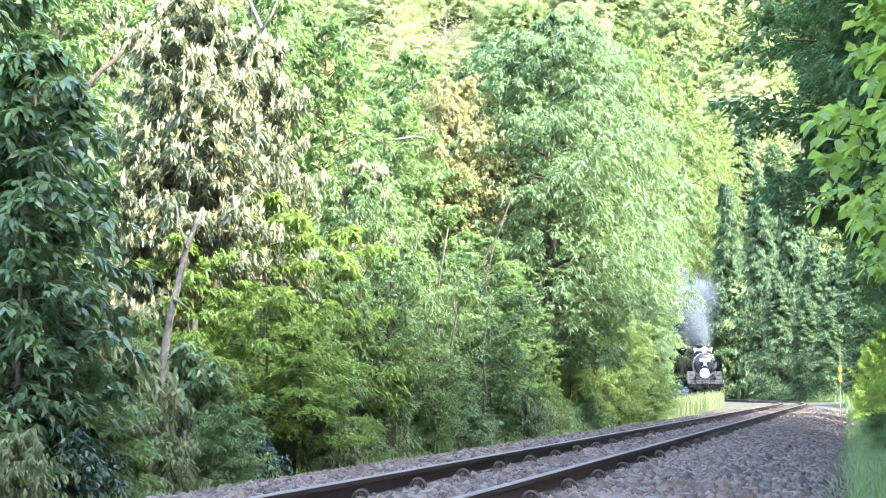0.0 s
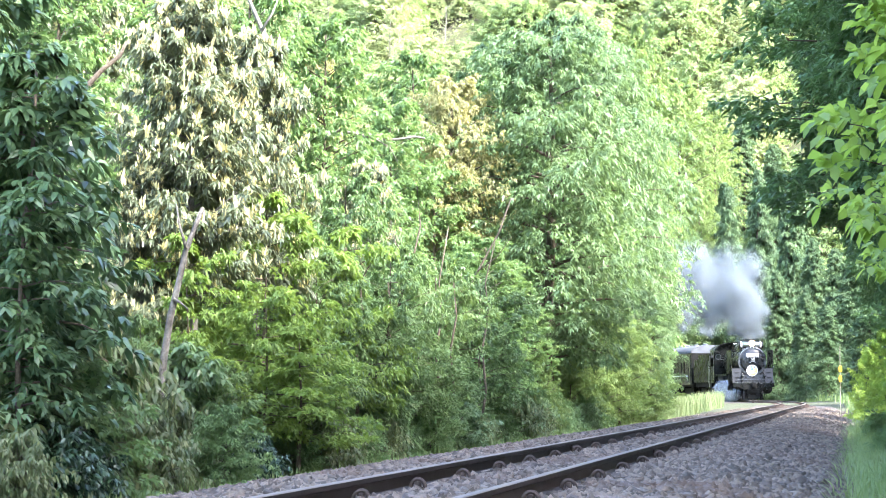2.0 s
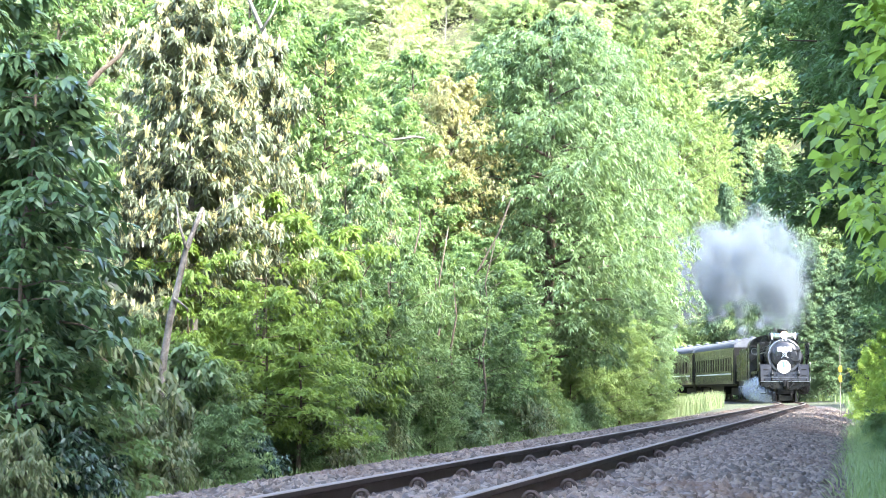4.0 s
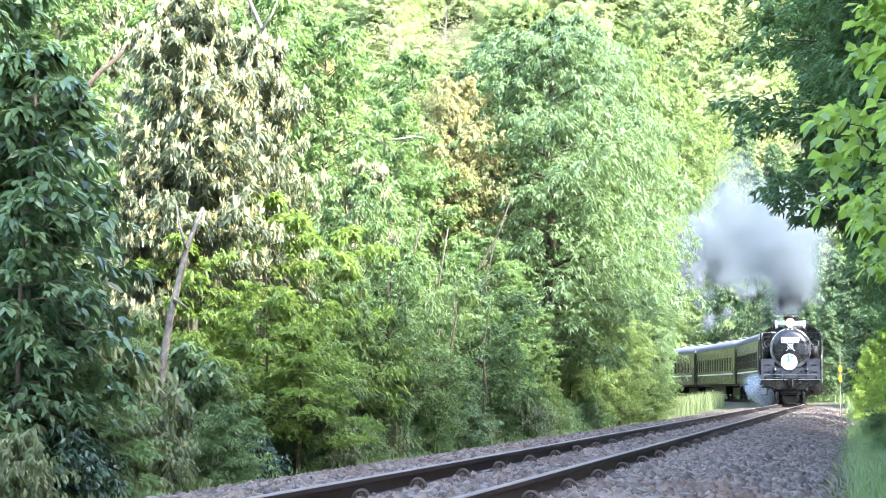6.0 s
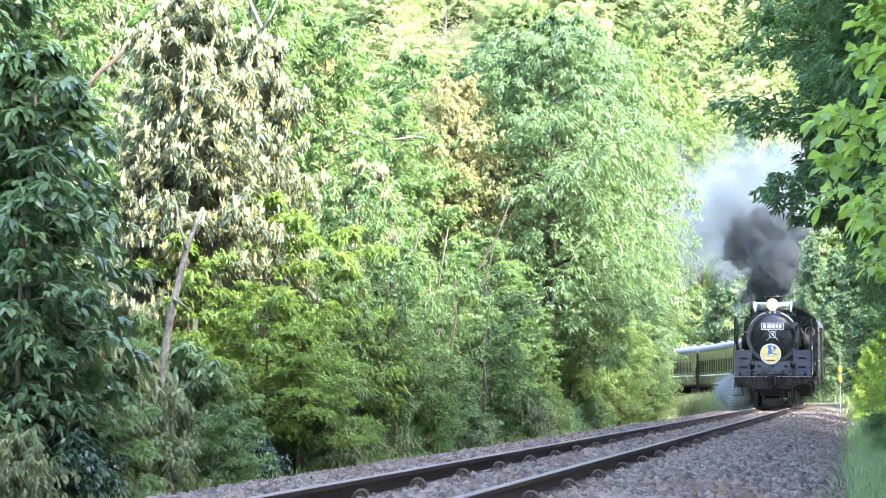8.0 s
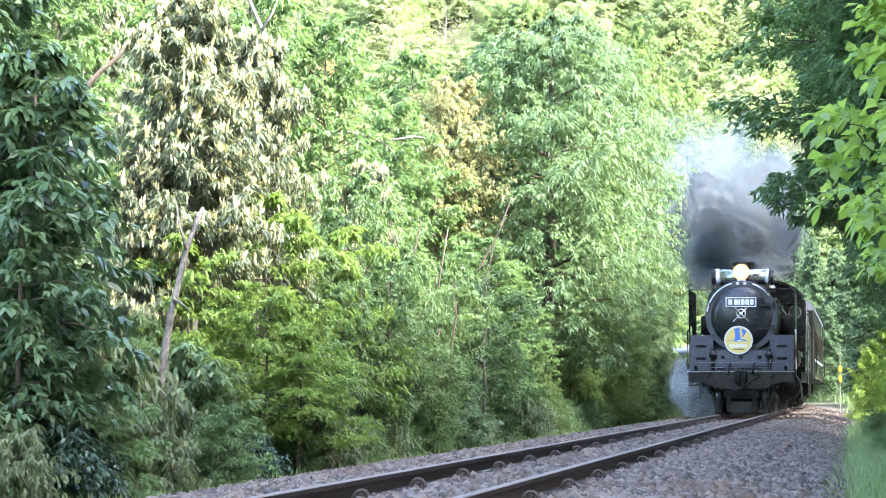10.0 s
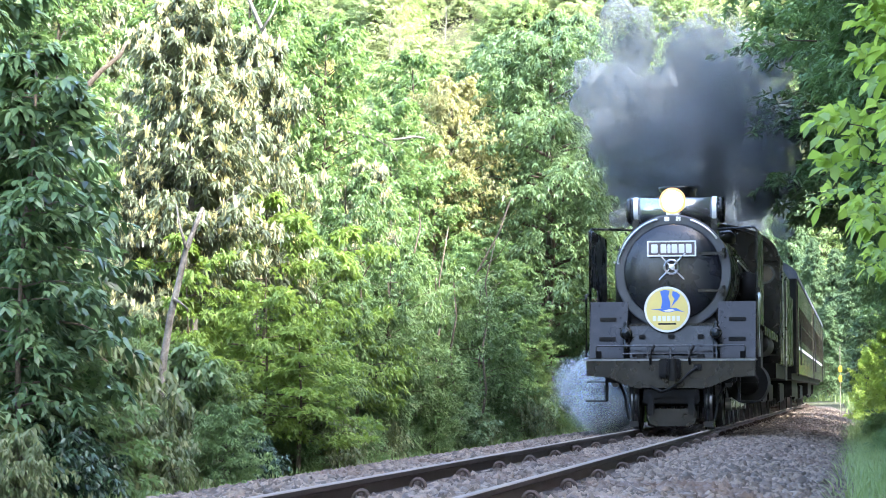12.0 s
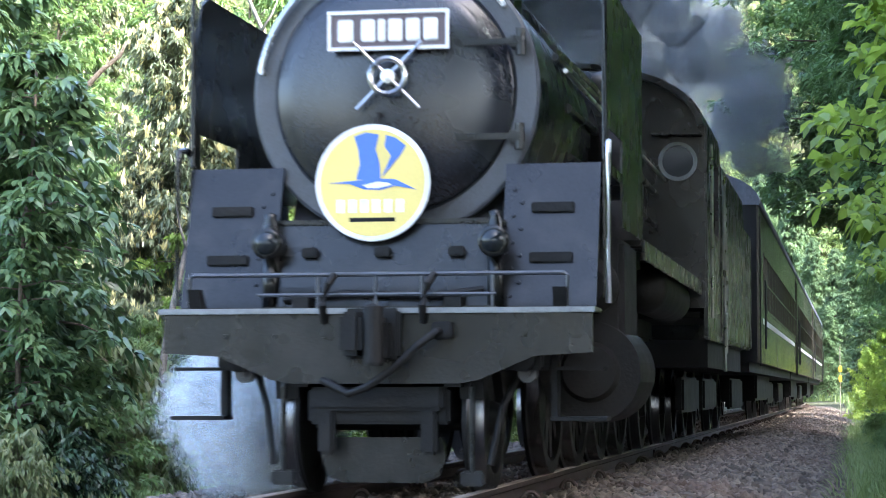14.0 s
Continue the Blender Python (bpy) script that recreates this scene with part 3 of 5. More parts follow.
    sh_light = tree("bright_shrub", rng, 1.7, 1.1, 0.085, LF_LIGHT, 70, 12, 5, 3, 0.025, low=0.08, rise=0.9, droop=0.3, pend=0.25, wid=0.45, form="bush", label="light green shrub catching the daylight", category="shrub")
    sh_olive = tree("drooping_shrub", rng, 1.6, 1.0, 0.125, LF_OLIVE, 55, 10, 3, 3, 0.025, low=0.1, rise=1.0, droop=0.35, pend=0.9, wid=0.36, form="bush", rounded=True, label="shrub with drooping olive-brown leaves", category="shrub")
    sh_dark = tree("dark_shrub", rng, 1.5, 1.1, 0.14, LF_DARK, 50, 10, 3, 3, 0.025, low=0.08, rise=0.9, droop=0.35, pend=0.4, wid=0.4, form="bush", rounded=True, label="dark glossy undergrowth shrub", category="shrub")
    bamboo = tree("dwarf_bamboo", rng, 1.5, 1.1, 0.18, LF_LIGHT, 60, 9, 4, 3, 0.02, low=0.1, rise=1.2, droop=0.5, pend=0.5, wid=0.15, form="bush", label="clump of narrow-leaved dwarf bamboo beside the track", category="shrub")
    used = set()

    def stand(ob, px, d, top, width, rz=None, group="trees of the wood"):
        k, x, g = sized(ob, px, d, top, width)
        m = pose(x, d, g, 0, 0, R.uniform(0, 360) if rz is None else rz)
        if ob.name in used:
            c = copy_thing(ob, m)
            c["group"] = group
        else:
            used.add(ob.name)
            ob.matrix_basis = m
            c = ob
        c.scale = k

    # edge of the wood: kind, direction, depth, top, width
    stand(big, 975, 56, 45, 455, 20)
    for row in [(glossy, 60, 21.5, 80, 380), (glossy, -40, 22, -120, 420), (glossy, 40, 20.5, 330, 260), (glossy, 0, 22.5, 150, 330), (glossy, 110, 24, 230, 220), (tall, -150, 26, -200, 420),
                (cream, 335, 29, -5, 330), (cream, 250, 28.4, 300, 190), (cream, 450, 31, 60, 170), (cream, 140, 38, -60, 170), (cream, 650, 42, 290, 90),
                (broad, 575, 44, 20, 260), (broad, 440, 42, -90, 300), (broad, 100, 34, -60, 330), (broad, 250, 40, -100, 360), (broad, 690, 52, 170, 220),
                (broad, 640, 46, 270, 240), (broad, 770, 54, 290, 220), (broad, 500, 39, 300, 240), (broad, 890, 62, 130, 230), (broad, 730, 62, 90, 240), (broad, 380, 36, 330, 240),
                (maple, 470, 30, 330, 330), (maple, 330, 28, 420, 280), (maple, 610, 33, 400, 260), (maple, 530, 27.6, 590, 300), (maple, 470, 27.8, 500, 260), (thicket, 690, 36, 430, 240), (thicket, 420, 33, 270, 260), (thicket, 560, 32, 440, 260), (thicket, 650, 34, 500, 240),
                (thicket, 610, 38, 300, 260), (thicket, 250, 26.5, 560, 200), (thicket, 770, 40, 450, 240), (thicket, 850, 45, 480, 220), (thicket, 380, 27, 640, 230), (thicket, 740, 37, 580, 220), (thicket, 150, 25, 600, 200),
                (broad, 860, 50, 420, 200), (broad, 720, 40, 540, 200), (broad, 600, 34, 500, 220), (broad, 930, 52, 540, 140),
                (ochre, 800, 55, 130, 130), (ochre, 690, 70, 190, 150), (ochre, 560, 82, 90, 160), (ochre, 860, 78, 190, 120),
                (big, 1060, 72, 60, 270), (big, 900, 68, 60, 250), (big, 1085, 84, 200, 170), (big, 1010, 76, 20, 300), (broad, 1140, 88, 330, 110), (slope_tree, 1205, 196, 140, 170), (slope_tree, 1265, 204, 190, 130), (slope_tree, 1120, 120, 40, 150), (slope_tree, 1240, 188, 330, 120),
                (broad, 1060, 66, 330, 200), (big, 1150, 66, 510, 120),
                (fine, 1095, 62, 560, 210), (fine, 1010, 58, 600, 150), (fine, 1120, 66, 570, 150), (fine, 1155, 70, 610, 90), (fine, 1055, 60, 520, 190), (fine, 950, 52, 640, 120)]:
        stand(*row)
    # undergrowth along the ballast
    for u in [5 + 1.25 * k for k in range(56)]:
        for off in (-4.3, -5.4, -6.7, -8.2):
            if u > 54 and off > -5:
                continue
            p = beside(u + R.uniform(-0.6, 0.6), off + R.uniform(-0.4, 0.3))
            ob = R.choice([sh_mid, sh_mid, sh_light, sh_light, sh_olive, sh_olive] if u < 40 else [sh_mid, sh_light, sh_light, bamboo])
            if u < 14 and R.random() < 0.5:
                ob = R.choice([sh_dark, sh_dark, sh_olive])
            k = R.uniform(0.38, 0.6) if off > -5 else R.uniform(0.75, 1.2)
            c = copy_thing(ob, pose(p.x, p.y, ground_z(p.x, p.y) - 0.05, 0, 0, R.uniform(0, 360)))
            c.scale = (k, k, k * R.uniform(0.85, 1.15))
            c["group"] = "undergrowth along the line"
    for ob, u, off in ((sh_mid, 15, -4.9), (sh_light, 20, -4.8), (sh_olive, 11, -4.8), (sh_dark, 9, -5.2), (bamboo, 60, -5.6)):
        p = beside(u, off)
        ob.matrix_basis = pose(p.x, p.y, ground_z(p.x, p.y) - 0.05, 0, 0, 30)
        ob.scale = (0.7, 0.7, 0.7)

    def more(ob, px, d, k, group="trees on the hillside"):
        x = at(px, d)
        m = pose(x, d, ground_z(x, d) - 0.05, 0, 0, R.uniform(0, 360))
        c = copy_thing(ob, m) if ob.name in used else ob
        used.add(ob.name)
        c.matrix_basis = m
        c.scale = (k * R.uniform(0.85, 1.2), k * R.uniform(0.85, 1.2), k * R.uniform(0.88, 1.1))
        c["group"] = group
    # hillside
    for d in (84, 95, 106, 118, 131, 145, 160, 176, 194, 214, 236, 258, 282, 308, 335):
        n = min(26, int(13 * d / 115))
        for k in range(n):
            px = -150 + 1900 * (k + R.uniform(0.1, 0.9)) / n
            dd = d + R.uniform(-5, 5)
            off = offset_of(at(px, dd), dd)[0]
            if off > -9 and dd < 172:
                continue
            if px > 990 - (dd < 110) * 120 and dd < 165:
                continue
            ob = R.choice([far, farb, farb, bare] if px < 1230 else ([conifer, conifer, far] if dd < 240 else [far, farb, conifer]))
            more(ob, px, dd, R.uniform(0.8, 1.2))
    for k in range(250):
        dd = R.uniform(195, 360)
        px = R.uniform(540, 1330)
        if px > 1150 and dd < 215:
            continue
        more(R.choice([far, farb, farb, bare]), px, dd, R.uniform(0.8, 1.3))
    # dark cedars beyond the bend
    for px, d, top, w in [(1290, 175, 330, 130), (1345, 168, 300, 130), (1400, 160, 330, 140), (1440, 150, 420, 120), (1375, 150, 480, 110), (1480, 140, 440, 130), (1520, 135, 380, 140), (1310, 185, 440, 110), (1425, 135, 520, 90), (1465, 128, 540, 90), (1540, 120, 480, 120)]:
        stand(conifer, px, d, top, w, group="cedars beyond the bend")
    # right side of the line
    put_right = [(rbig, 1615, 40, -250, 890, -10), (rbig, 1680, 34, -300, 760, 60), (rbig, 1640, 50, -20, 470, 25), (rbig, 1630, 56, 130, 340, 80), (broad, 1630, 60, 330, 200, 8), (broad, 1660, 52, 300, 200, None),
                 (rbig, 1590, 72, 300, 260, None), (rbig, 1600, 84, 330, 200, None)]
    for ob, px, d, top, w, rz in put_right:
        stand(ob, px, d, top, w, rz, group="trees right of the line")
    for px, d, top, w in [(1600, 20, -140, 330), (1690, 18, -60, 330), (1680, 22, 130, 260)]:
        stand(sprig, px, d, top, w, group="young trees right of the line")
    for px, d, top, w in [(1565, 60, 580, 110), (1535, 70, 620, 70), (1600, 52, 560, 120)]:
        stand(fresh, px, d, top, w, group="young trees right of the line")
    # most of these stand out of view, added to keep the sun off the line
    for off, u, ob, k in [(9.5, 14, rbig, 1.35), (10.5, 22, rbig, 1.3), (6.9, 18, rbig, 1.05), (7.6, 31, rbig, 1.2), (7.6, 25, rbig, 1.1), (8.3, 37, rbig, 1.2), (8.6, 50, rbig, 1.1), (9.2, 64, rbig, 1.0), (7.8, 76, tall, 0.75), (10, 84, rbig, 0.8), (8.5, 91, tall, 1.1), (9.5, 103, tall, 1.25), (10.5, 116, tall, 1.2), (14, 98, conifer, 0.7), (15, 112, conifer, 0.75), (16, 60, conifer, 0.8), (18, 124, conifer, 0.8), (13, 104, rbig, 0.8), (20, 136, rbig, 1.0), (12, 128, tall, 1.3), (14, 140, tall, 1.4),
                           (9.5, 10, tall, 1.6), (8.4, 4, tall, 1.5), (8.6, -5, tall, 1.5), (9.4, 17, tall, 1.4), (10.5, -13, tall, 1.5), (13, 12, tall, 1.8), (10, 0, rbig, 1.6), (11, -9, tall, 1.7), (8, -18, rbig, 1.6), (13, 20, tall, 1.8), (15, 4, rbig, 1.8), (2, -28, rbig, 1.7), (-6, -30, tall, 1.6), (16, 34, rbig, 1.6), (17, 48, tall, 1.7)]:
        p = beside(u, off)
        c = copy_thing(ob, pose(p.x, p.y, ground_z(p.x, p.y) - 0.05, 0, 0, R.uniform(-35, 35)))
        c.scale = (k, k, k)
        c["group"] = "trees right of the line"
    for n, u0, u1, o0, o1, q0, q1, kinds, group in ((130, 4, 60, 3.1, 5.4, 0.14, 0.32, [sh_mid, sh_light, sh_light, sh_light], "weeds on the verge"),
                                                    (34, 58, 125, 6.5, 15.0, 0.9, 1.7, [sh_light, sh_mid, bamboo, sh_light], "shrubs at the bend"),
                                                    (22, 30, 120, 4.4, 5.8, 0.45, 0.85, [sh_light, sh_light, bamboo], "shrubs at the bend")):
        for k in range(n):
            p = beside(R.uniform(u0, u1), R.uniform(o0, o1))
            c = copy_thing(R.choice(kinds), pose(p.x, p.y, ground_z(p.x, p.y) - 0.04, 0, 0, R.uniform(0, 360)))
            q = R.uniform(q0, q1)
            c.scale = (q, q, q)
            c["group"] = group


build_forest()


def build_dead_wood():
    def stem(label, d, pts, r, r_end, forks=(), bark=PALEBARK):
        root = tagged(new("dead_tree"), label, "dead tree")
        world_pts = [Vector((at(px, d), d, 0.60 + (691 - py) / 3850 * d)) for px, py in pts]
        o = world_pts[0].copy()
        bm = bmesh.new()
        tube(bm, [p - o for p in world_pts], r, 9, r_end)
        part("stem", bm, bark, root, smooth=True)
        for f in forks:
            bm = bmesh.new()
            tube(bm, [Vector((at(px, d), d - 0.05, 0.60 + (691 - py) / 3850 * d)) - o for px, py in f], r * 0.45, 7, r * 0.12)
            part("branch", bm, bark, root, smooth=True)
        root.matrix_basis = pose(o.x, o.y, o.z)
    stem("leaning pale-barked dead trunk among the leaves", 25.5, [(275, 830), (290, 640), (302, 560), (316, 500), (328, 445), (343, 405), (358, 368)], 0.05, 0.026, [[(308, 530), (320, 536), (334, 548)], [(330, 440), (318, 400), (312, 362)]])
    stem("crooked bare grey limb reaching out of the leaves", 44.5, [(540, 250), (575, 238), (600, 230), (632, 236), (664, 245), (700, 246), (735, 241), (752, 244)], 0.036, 0.02, [[(664, 245), (690, 262), (705, 290)]])
    stem("pale forked trunk rising behind the canopy", 41, [(470, 300), (486, 220), (490, 160), (478, 90), (462, 50), (440, 0), (425, -40)], 0.075, 0.03, [[(462, 50), (480, 20), (492, -10)], [(488, 190), (470, 165), (450, 150)]])
    stem("mossy leaning trunk in the undergrowth", 26, [(120, 190), (150, 150), (178, 120), (208, 96), (220, 70)], 0.04, 0.02, bark=BARK)
    for px, top, d in ((780, 400, 38.5), (862, 430, 43), (806, 520, 39), (690, 500, 34), (640, 470, 33), (1095, 640, 64)):
        stem("thin grey sapling stem in the wood", d, [(px - 12, 760), (px - 2, 690), (px - 9, 620), (px + 2, 560), (px - 3, 500), (px + 14, top)] if top < 600 else [(px - 3, 752), (px, 700), (px + 3, top)], 0.028, 0.01, bark=BARK)

    stem("thin grey leaning branch in the wood", 43, [(770, 600), (812, 545), (846, 480), (884, 410), (905, 350)], 0.03, 0.012, [[(846, 480), (880, 455), (905, 420)], [(812, 545), (800, 500), (792, 450)]], bark=BARK)
    stem("thin grey leaning branch in the wood", 36, [(700, 560), (728, 470), (744, 400), (738, 330)], 0.022, 0.01, [[(728, 470), (700, 430), (690, 390)]], bark=BARK)


build_dead_wood()


def blades(name, rng, pts, length, width, material, label, lean=0.35):
    """Grass: two-segment tapered blades."""
    n = len(pts)
    d = unit(np.stack([rng.normal(size=n), rng.normal(size=n), np.zeros(n)], 1))
    s = np.cross(d, [0, 0, 1.0])
    L = (length * (0.5 + rng.random(n)))[:, None]
    w = width * (0.7 + 0.6 * rng.random(n))[:, None]
    up = np.array([0, 0, 1.0])
    ln = lean * (0.3 + rng.random(n))[:, None]
    m = pts + up * L * 0.55 + d * L * ln * 0.35
    t = pts + up * L * (1 - 0.3 * ln) + d * L * ln
    v = np.stack([pts - s * w, pts + s * w, m + s * w * 0.8, m - s * w * 0.8, t], 1).reshape(-1, 3)
    b = (np.arange(n) * 5)[:, None]
    f = np.concatenate([b + [0, 1, 2], b + [0, 2, 3], b + [3, 2, 4]])
    return tagged(new(name, np_mesh(name, v, f, material)), label, "grass", kind="stuff")


def build_grass():
    rng = np.random.default_rng(3)
    def strip(n, u0, u1, o0, o1):
        u, o = rng.uniform(u0, u1, n), rng.uniform(o0, o1, n)
        return np.array([(lambda p: (p.x, p.y, ground_z(p.x, p.y) - 0.03))(beside(a, b)) for a, b in zip(u, o)])
    blades("verge_grass", rng, np.concatenate([strip(30000, 3, 40, 2.6, 5.5), strip(12000, 40, 110, 2.6, 6.0)]), 0.27, 0.005, GRASS, "tall green grass on the verge beside the ballast", 0.9)
    blades("dry_grass", rng, strip(9000, 52, 105, -5.6, -3.3), 0.65, 0.008, STRAW, "pale tall grass at the bend of the line", 0.25)
    blades("dry_tuft", rng, np.concatenate([strip(420, 26.0, 27.6, -4.5, -3.8), strip(120, 9.5, 10.1, -4.6, -4.2)]), 0.55, 0.009, STRAW, "dry pale grass tuft at the ballast edge", 0.5)
    blades("far_grass", rng, strip(9000, 66, 165, 2.4, 12.0), 0.5, 0.012, GRASS, "pale grass beside the bend", 0.25)
    blades("edge_grass", rng, strip(2200, 5, 55, -4.6, -3.6), 0.15, 0.005, GRASS, "grass tufts along the ballast edge")


build_grass()


def build_marker():
    d = 70.0
    x = at(1485, d)
    root = tagged(new("marker_post"), "thin white trackside post with yellow marker plates", "post")
    z0 = ground_z(x, d)
    bm = bmesh.new()
    tube(bm, [(0, 0, -0.1), (0, 0, 2.0 - z0)], 0.012, 8)
    part("pole", bm, POSTWHITE, root)
    for zc in (1.29, 0.98):
        bm = bmesh.new()
        prism(bm, [(-0.04, zc - 0.10), (0.04, zc - 0.10), (0.055, zc), (0.04, zc + 0.10), (-0.04, zc + 0.10), (-0.055, zc)], -0.035, -0.02)
        part("plate", bm, POSTYELLOW, root, "yellow marker plate", m=pose(0, 0, -z0))
    root.matrix_basis = pose(x, d, z0)


build_marker()


# ---- locomotive: local y forward, origin on the rail under the leading axle ----
def wheelset(parent, y, r, name="wheelset", spoked=False, weights=True):
    """Two wheels on an axle; spins round the axle. Returns the part that turns."""
    bm = bmesh.new()
    tube(bm, [(-0.5, 0, 0), (0.5, 0, 0)], 0.075, 10)
    ax = finish(bm, name, SOOT, parent, pose(0, y, r))
    for s in (-1, 1):
        bm = bmesh.new()
        m = pose(s * 0.495, 0, 0) @ (AXIS_X if s > 0 else Matrix.Rotation(radians(-90), 4, "Y"))
        turn(bm, [(r - 0.09, 0.0), (r + 0.028, 0.0), (r + 0.028, 0.028), (r + 0.004, 0.04), (r - 0.004, 0.125), (r - 0.09, 0.125), (r - 0.09, 0.0)], m, 40)
        for i, f in enumerate(bm.faces):
            f.material_index = 0 if i // 40 in (2, 3) else 1
        part("tyre", bm, [TREAD, SOOT], ax, "tyre with a worn bright tread")
        bm = bmesh.new()
        if spoked:
            turn(bm, [(0.0, 0.02), (0.15, 0.02), (0.16, 0.14), (0.0, 0.15)], m, 20)
            for k in range(14):
                a = 2 * math.pi * k / 14
                sb = bmesh.new()
                tube(sb, [m @ Vector((0.13 * math.cos(a), 0.13 * math.sin(a), 0.07)), m @ Vector(((r - 0.06) * math.cos(a), (r - 0.06) * math.sin(a), 0.07))], 0.04, 6, 0.028)
                part("spoke", sb, SOOT, ax)
            part("hub", bm, SOOT, ax)
            bm = bmesh.new()
            pts = [m @ Vector((q * math.cos(a), q * math.sin(a), h)) for h in (0.03, 0.11) for q, a in ((r - 0.08, 2.4), (r - 0.08, 2.9), (r - 0.08, 3.4), (r - 0.08, 3.9), (0.35, 3.9), (0.35, 2.4))]
            vs = [bm.verts.new(p) for p in pts]
            bm.faces.new(vs[:6])
            bm.faces.new(vs[6:][::-1])
            for k in range(6):
                bm.faces.new((vs[k], vs[(k + 1) % 6], vs[6 + (k + 1) % 6], vs[6 + k]))
        else:
            turn(bm, [(0.0, 0.16), (0.09, 0.16), (0.11, 0.10), (r * 0.55, 0.05), (r - 0.085, 0.07), (r - 0.085, 0.02), (0.1, 0.01), (0.0, 0.0)], m, 32)
        part("counterweight" if spoked else "wheel_centre", bm, SOOT, ax)
    return ax


def build_loco():
    L = tagged(new("steam_locomotive"), "black steam locomotive with headlamp lit and round yellow headmark", "locomotive")
    CZ, RB = 2.44, 0.90
    # smokebox and boiler
    bm = bmesh.new()
    turn(bm, [(RB, -2.6), (RB, -0.04), (RB - 0.02, 0.0), (0.76, 0.0)], pose(0, 0, CZ) @ AXIS_Y, 64)
    part("smokebox", bm, BLACK, L, "soot-black smokebox", True).data.shade_flat()
    bm = bmesh.new()
    turn(bm, [(RB + 0.005, -0.02), (RB + 0.005, 0.012), (RB - 0.015, 0.022), (0.765, 0.022), (0.75, 0.012), (0.75, -0.02)], pose(0, 0, CZ) @ AXIS_Y, 64)
    part("smokebox_ring", bm, RINGGREY, L, "worn grey smokebox front ring")
    bm = bmesh.new()
    prof = [(0.752, 0.0), (0.752, 0.045), (0.735, 0.062)] + [(0.7 * math.cos(a), 0.062 + 0.12 * math.sin(a)) for a in [radians(q) for q in range(6, 91, 7)]]
    prof[-1] = (0.0, 0.182)
    turn(bm, prof, pose(0, 0, CZ) @ AXIS_Y, 64)
    door = part("smokebox_door", bm, DOORBLACK, L, "domed black smokebox door", True)
    bm = bmesh.new()
    turn(bm, [(0.108, 0.0), (0.092, 0.016), (0.108, 0.032), (0.124, 0.016), (0.108, 0.0)], pose(0, 0.245, CZ + 0.07) @ AXIS_Y, 32)
    for a in (45, 135, 225, 315):
        c, s = math.cos(radians(a)), math.sin(radians(a))
        tube(bm, [(0.02 * c, 0.235, CZ + 0.07 + 0.02 * s), (0.3 * c, 0.25, CZ + 0.07 + 0.3 * s)] if a in (45, 135) else [(0.02 * c, 0.235, CZ + 0.07 + 0.02 * s), (0.28 * c, 0.24, CZ + 0.07 + 0.28 * s)], 0.013, 8, 0.010)
    wheel = part("door_wheel", bm, STEEL, door, "bright steel door handwheel")
    bm = bmesh.new()
    turn(bm, [(0.045, 0.0), (0.045, 0.08), (0.0, 0.085)], pose(0, 0.17, CZ + 0.07) @ AXIS_Y, 16)
    part("hub", bm, STEEL, wheel)
    for z in (0.28, -0.30):
        bm = bmesh.new()
        w = math.sqrt(0.80 ** 2 - z * z)
        box(bm, 0.40, w + 0.06, 0.13, 0.155, CZ + z - 0.02, CZ + z + 0.02, 0.006)
        box(bm, w - 0.02, w + 0.07, 0.02, 0.15, CZ + z - 0.035, CZ + z + 0.035, 0.01)
        turn(bm, [(0.025, -0.08), (0.03, -0.08), (0.03, 0.08), (0.0, 0.08)], pose(w + 0.05, 0.12, CZ + z), 12)
        part("hinge", bm, BLACK, door)
    for x, z in ((-0.62, 0.0), (-0.55, -0.05)):
        bm = bmesh.new()
        box(bm, x, x + 0.03, 0.08, 0.12, CZ + z - 0.02, CZ + z + 0.05, 0.008)
        part("catch", bm, BLACK, door)
    # number plate: raised plain bars on a framed plate
    bm = bmesh.new()
    box(bm, -0.38, 0.38, 0.215, 0.235, CZ + 0.235, CZ + 0.475, 0.012)
    plate = part("number_plate", bm, PLATEBG, door, "cast plate with raised white border and bars")
    bm = bmesh.new()
    for x0, x1, z0, z1 in ((-0.38, 0.38, 0.455, 0.478), (-0.38, 0.38, 0.232, 0.255), (-0.38, -0.357, 0.25, 0.46), (0.357, 0.38, 0.25, 0.46)):
        box(bm, x0, x1, 0.23, 0.247, CZ + z0, CZ + z1, 0.003)
    part("plate_border", bm, WHITE, plate)
    for k, w in enumerate((0.10, 0.09, 0.05, 0.09, 0.09, 0.09)):
        x = (-0.315, -0.17, -0.065, 0.0, 0.11, 0.22)[k]
        bm = bmesh.new()
        box(bm, x, x + w, 0.23, 0.248, CZ + 0.285, CZ + 0.425, 0.008)
        part("bar", bm, WHITE, plate)
    # headmark
    hz, hx = 1.845, -0.06
    bm = bmesh.new()
    turn(bm, [(0.0, 0.0), (0.35, 0.0), (0.355, 0.012), (0.35, 0.024), (0.325, 0.024), (0.325, 0.018), (0.0, 0.018)], pose(hx, 0.38, hz) @ AXIS_Y, 56)
    hm = part("headmark", bm, WHITE, L, "round white-rimmed yellow headmark")
    bm = bmesh.new()
    turn(bm, [(0.322, 0.018), (0.322, 0.0225), (0.0, 0.0225)], pose(hx, 0.38, hz) @ AXIS_Y, 56)
    part("headmark_face", bm, YELLOW, hm, "pale yellow face of the headmark")
    bm = bmesh.new()
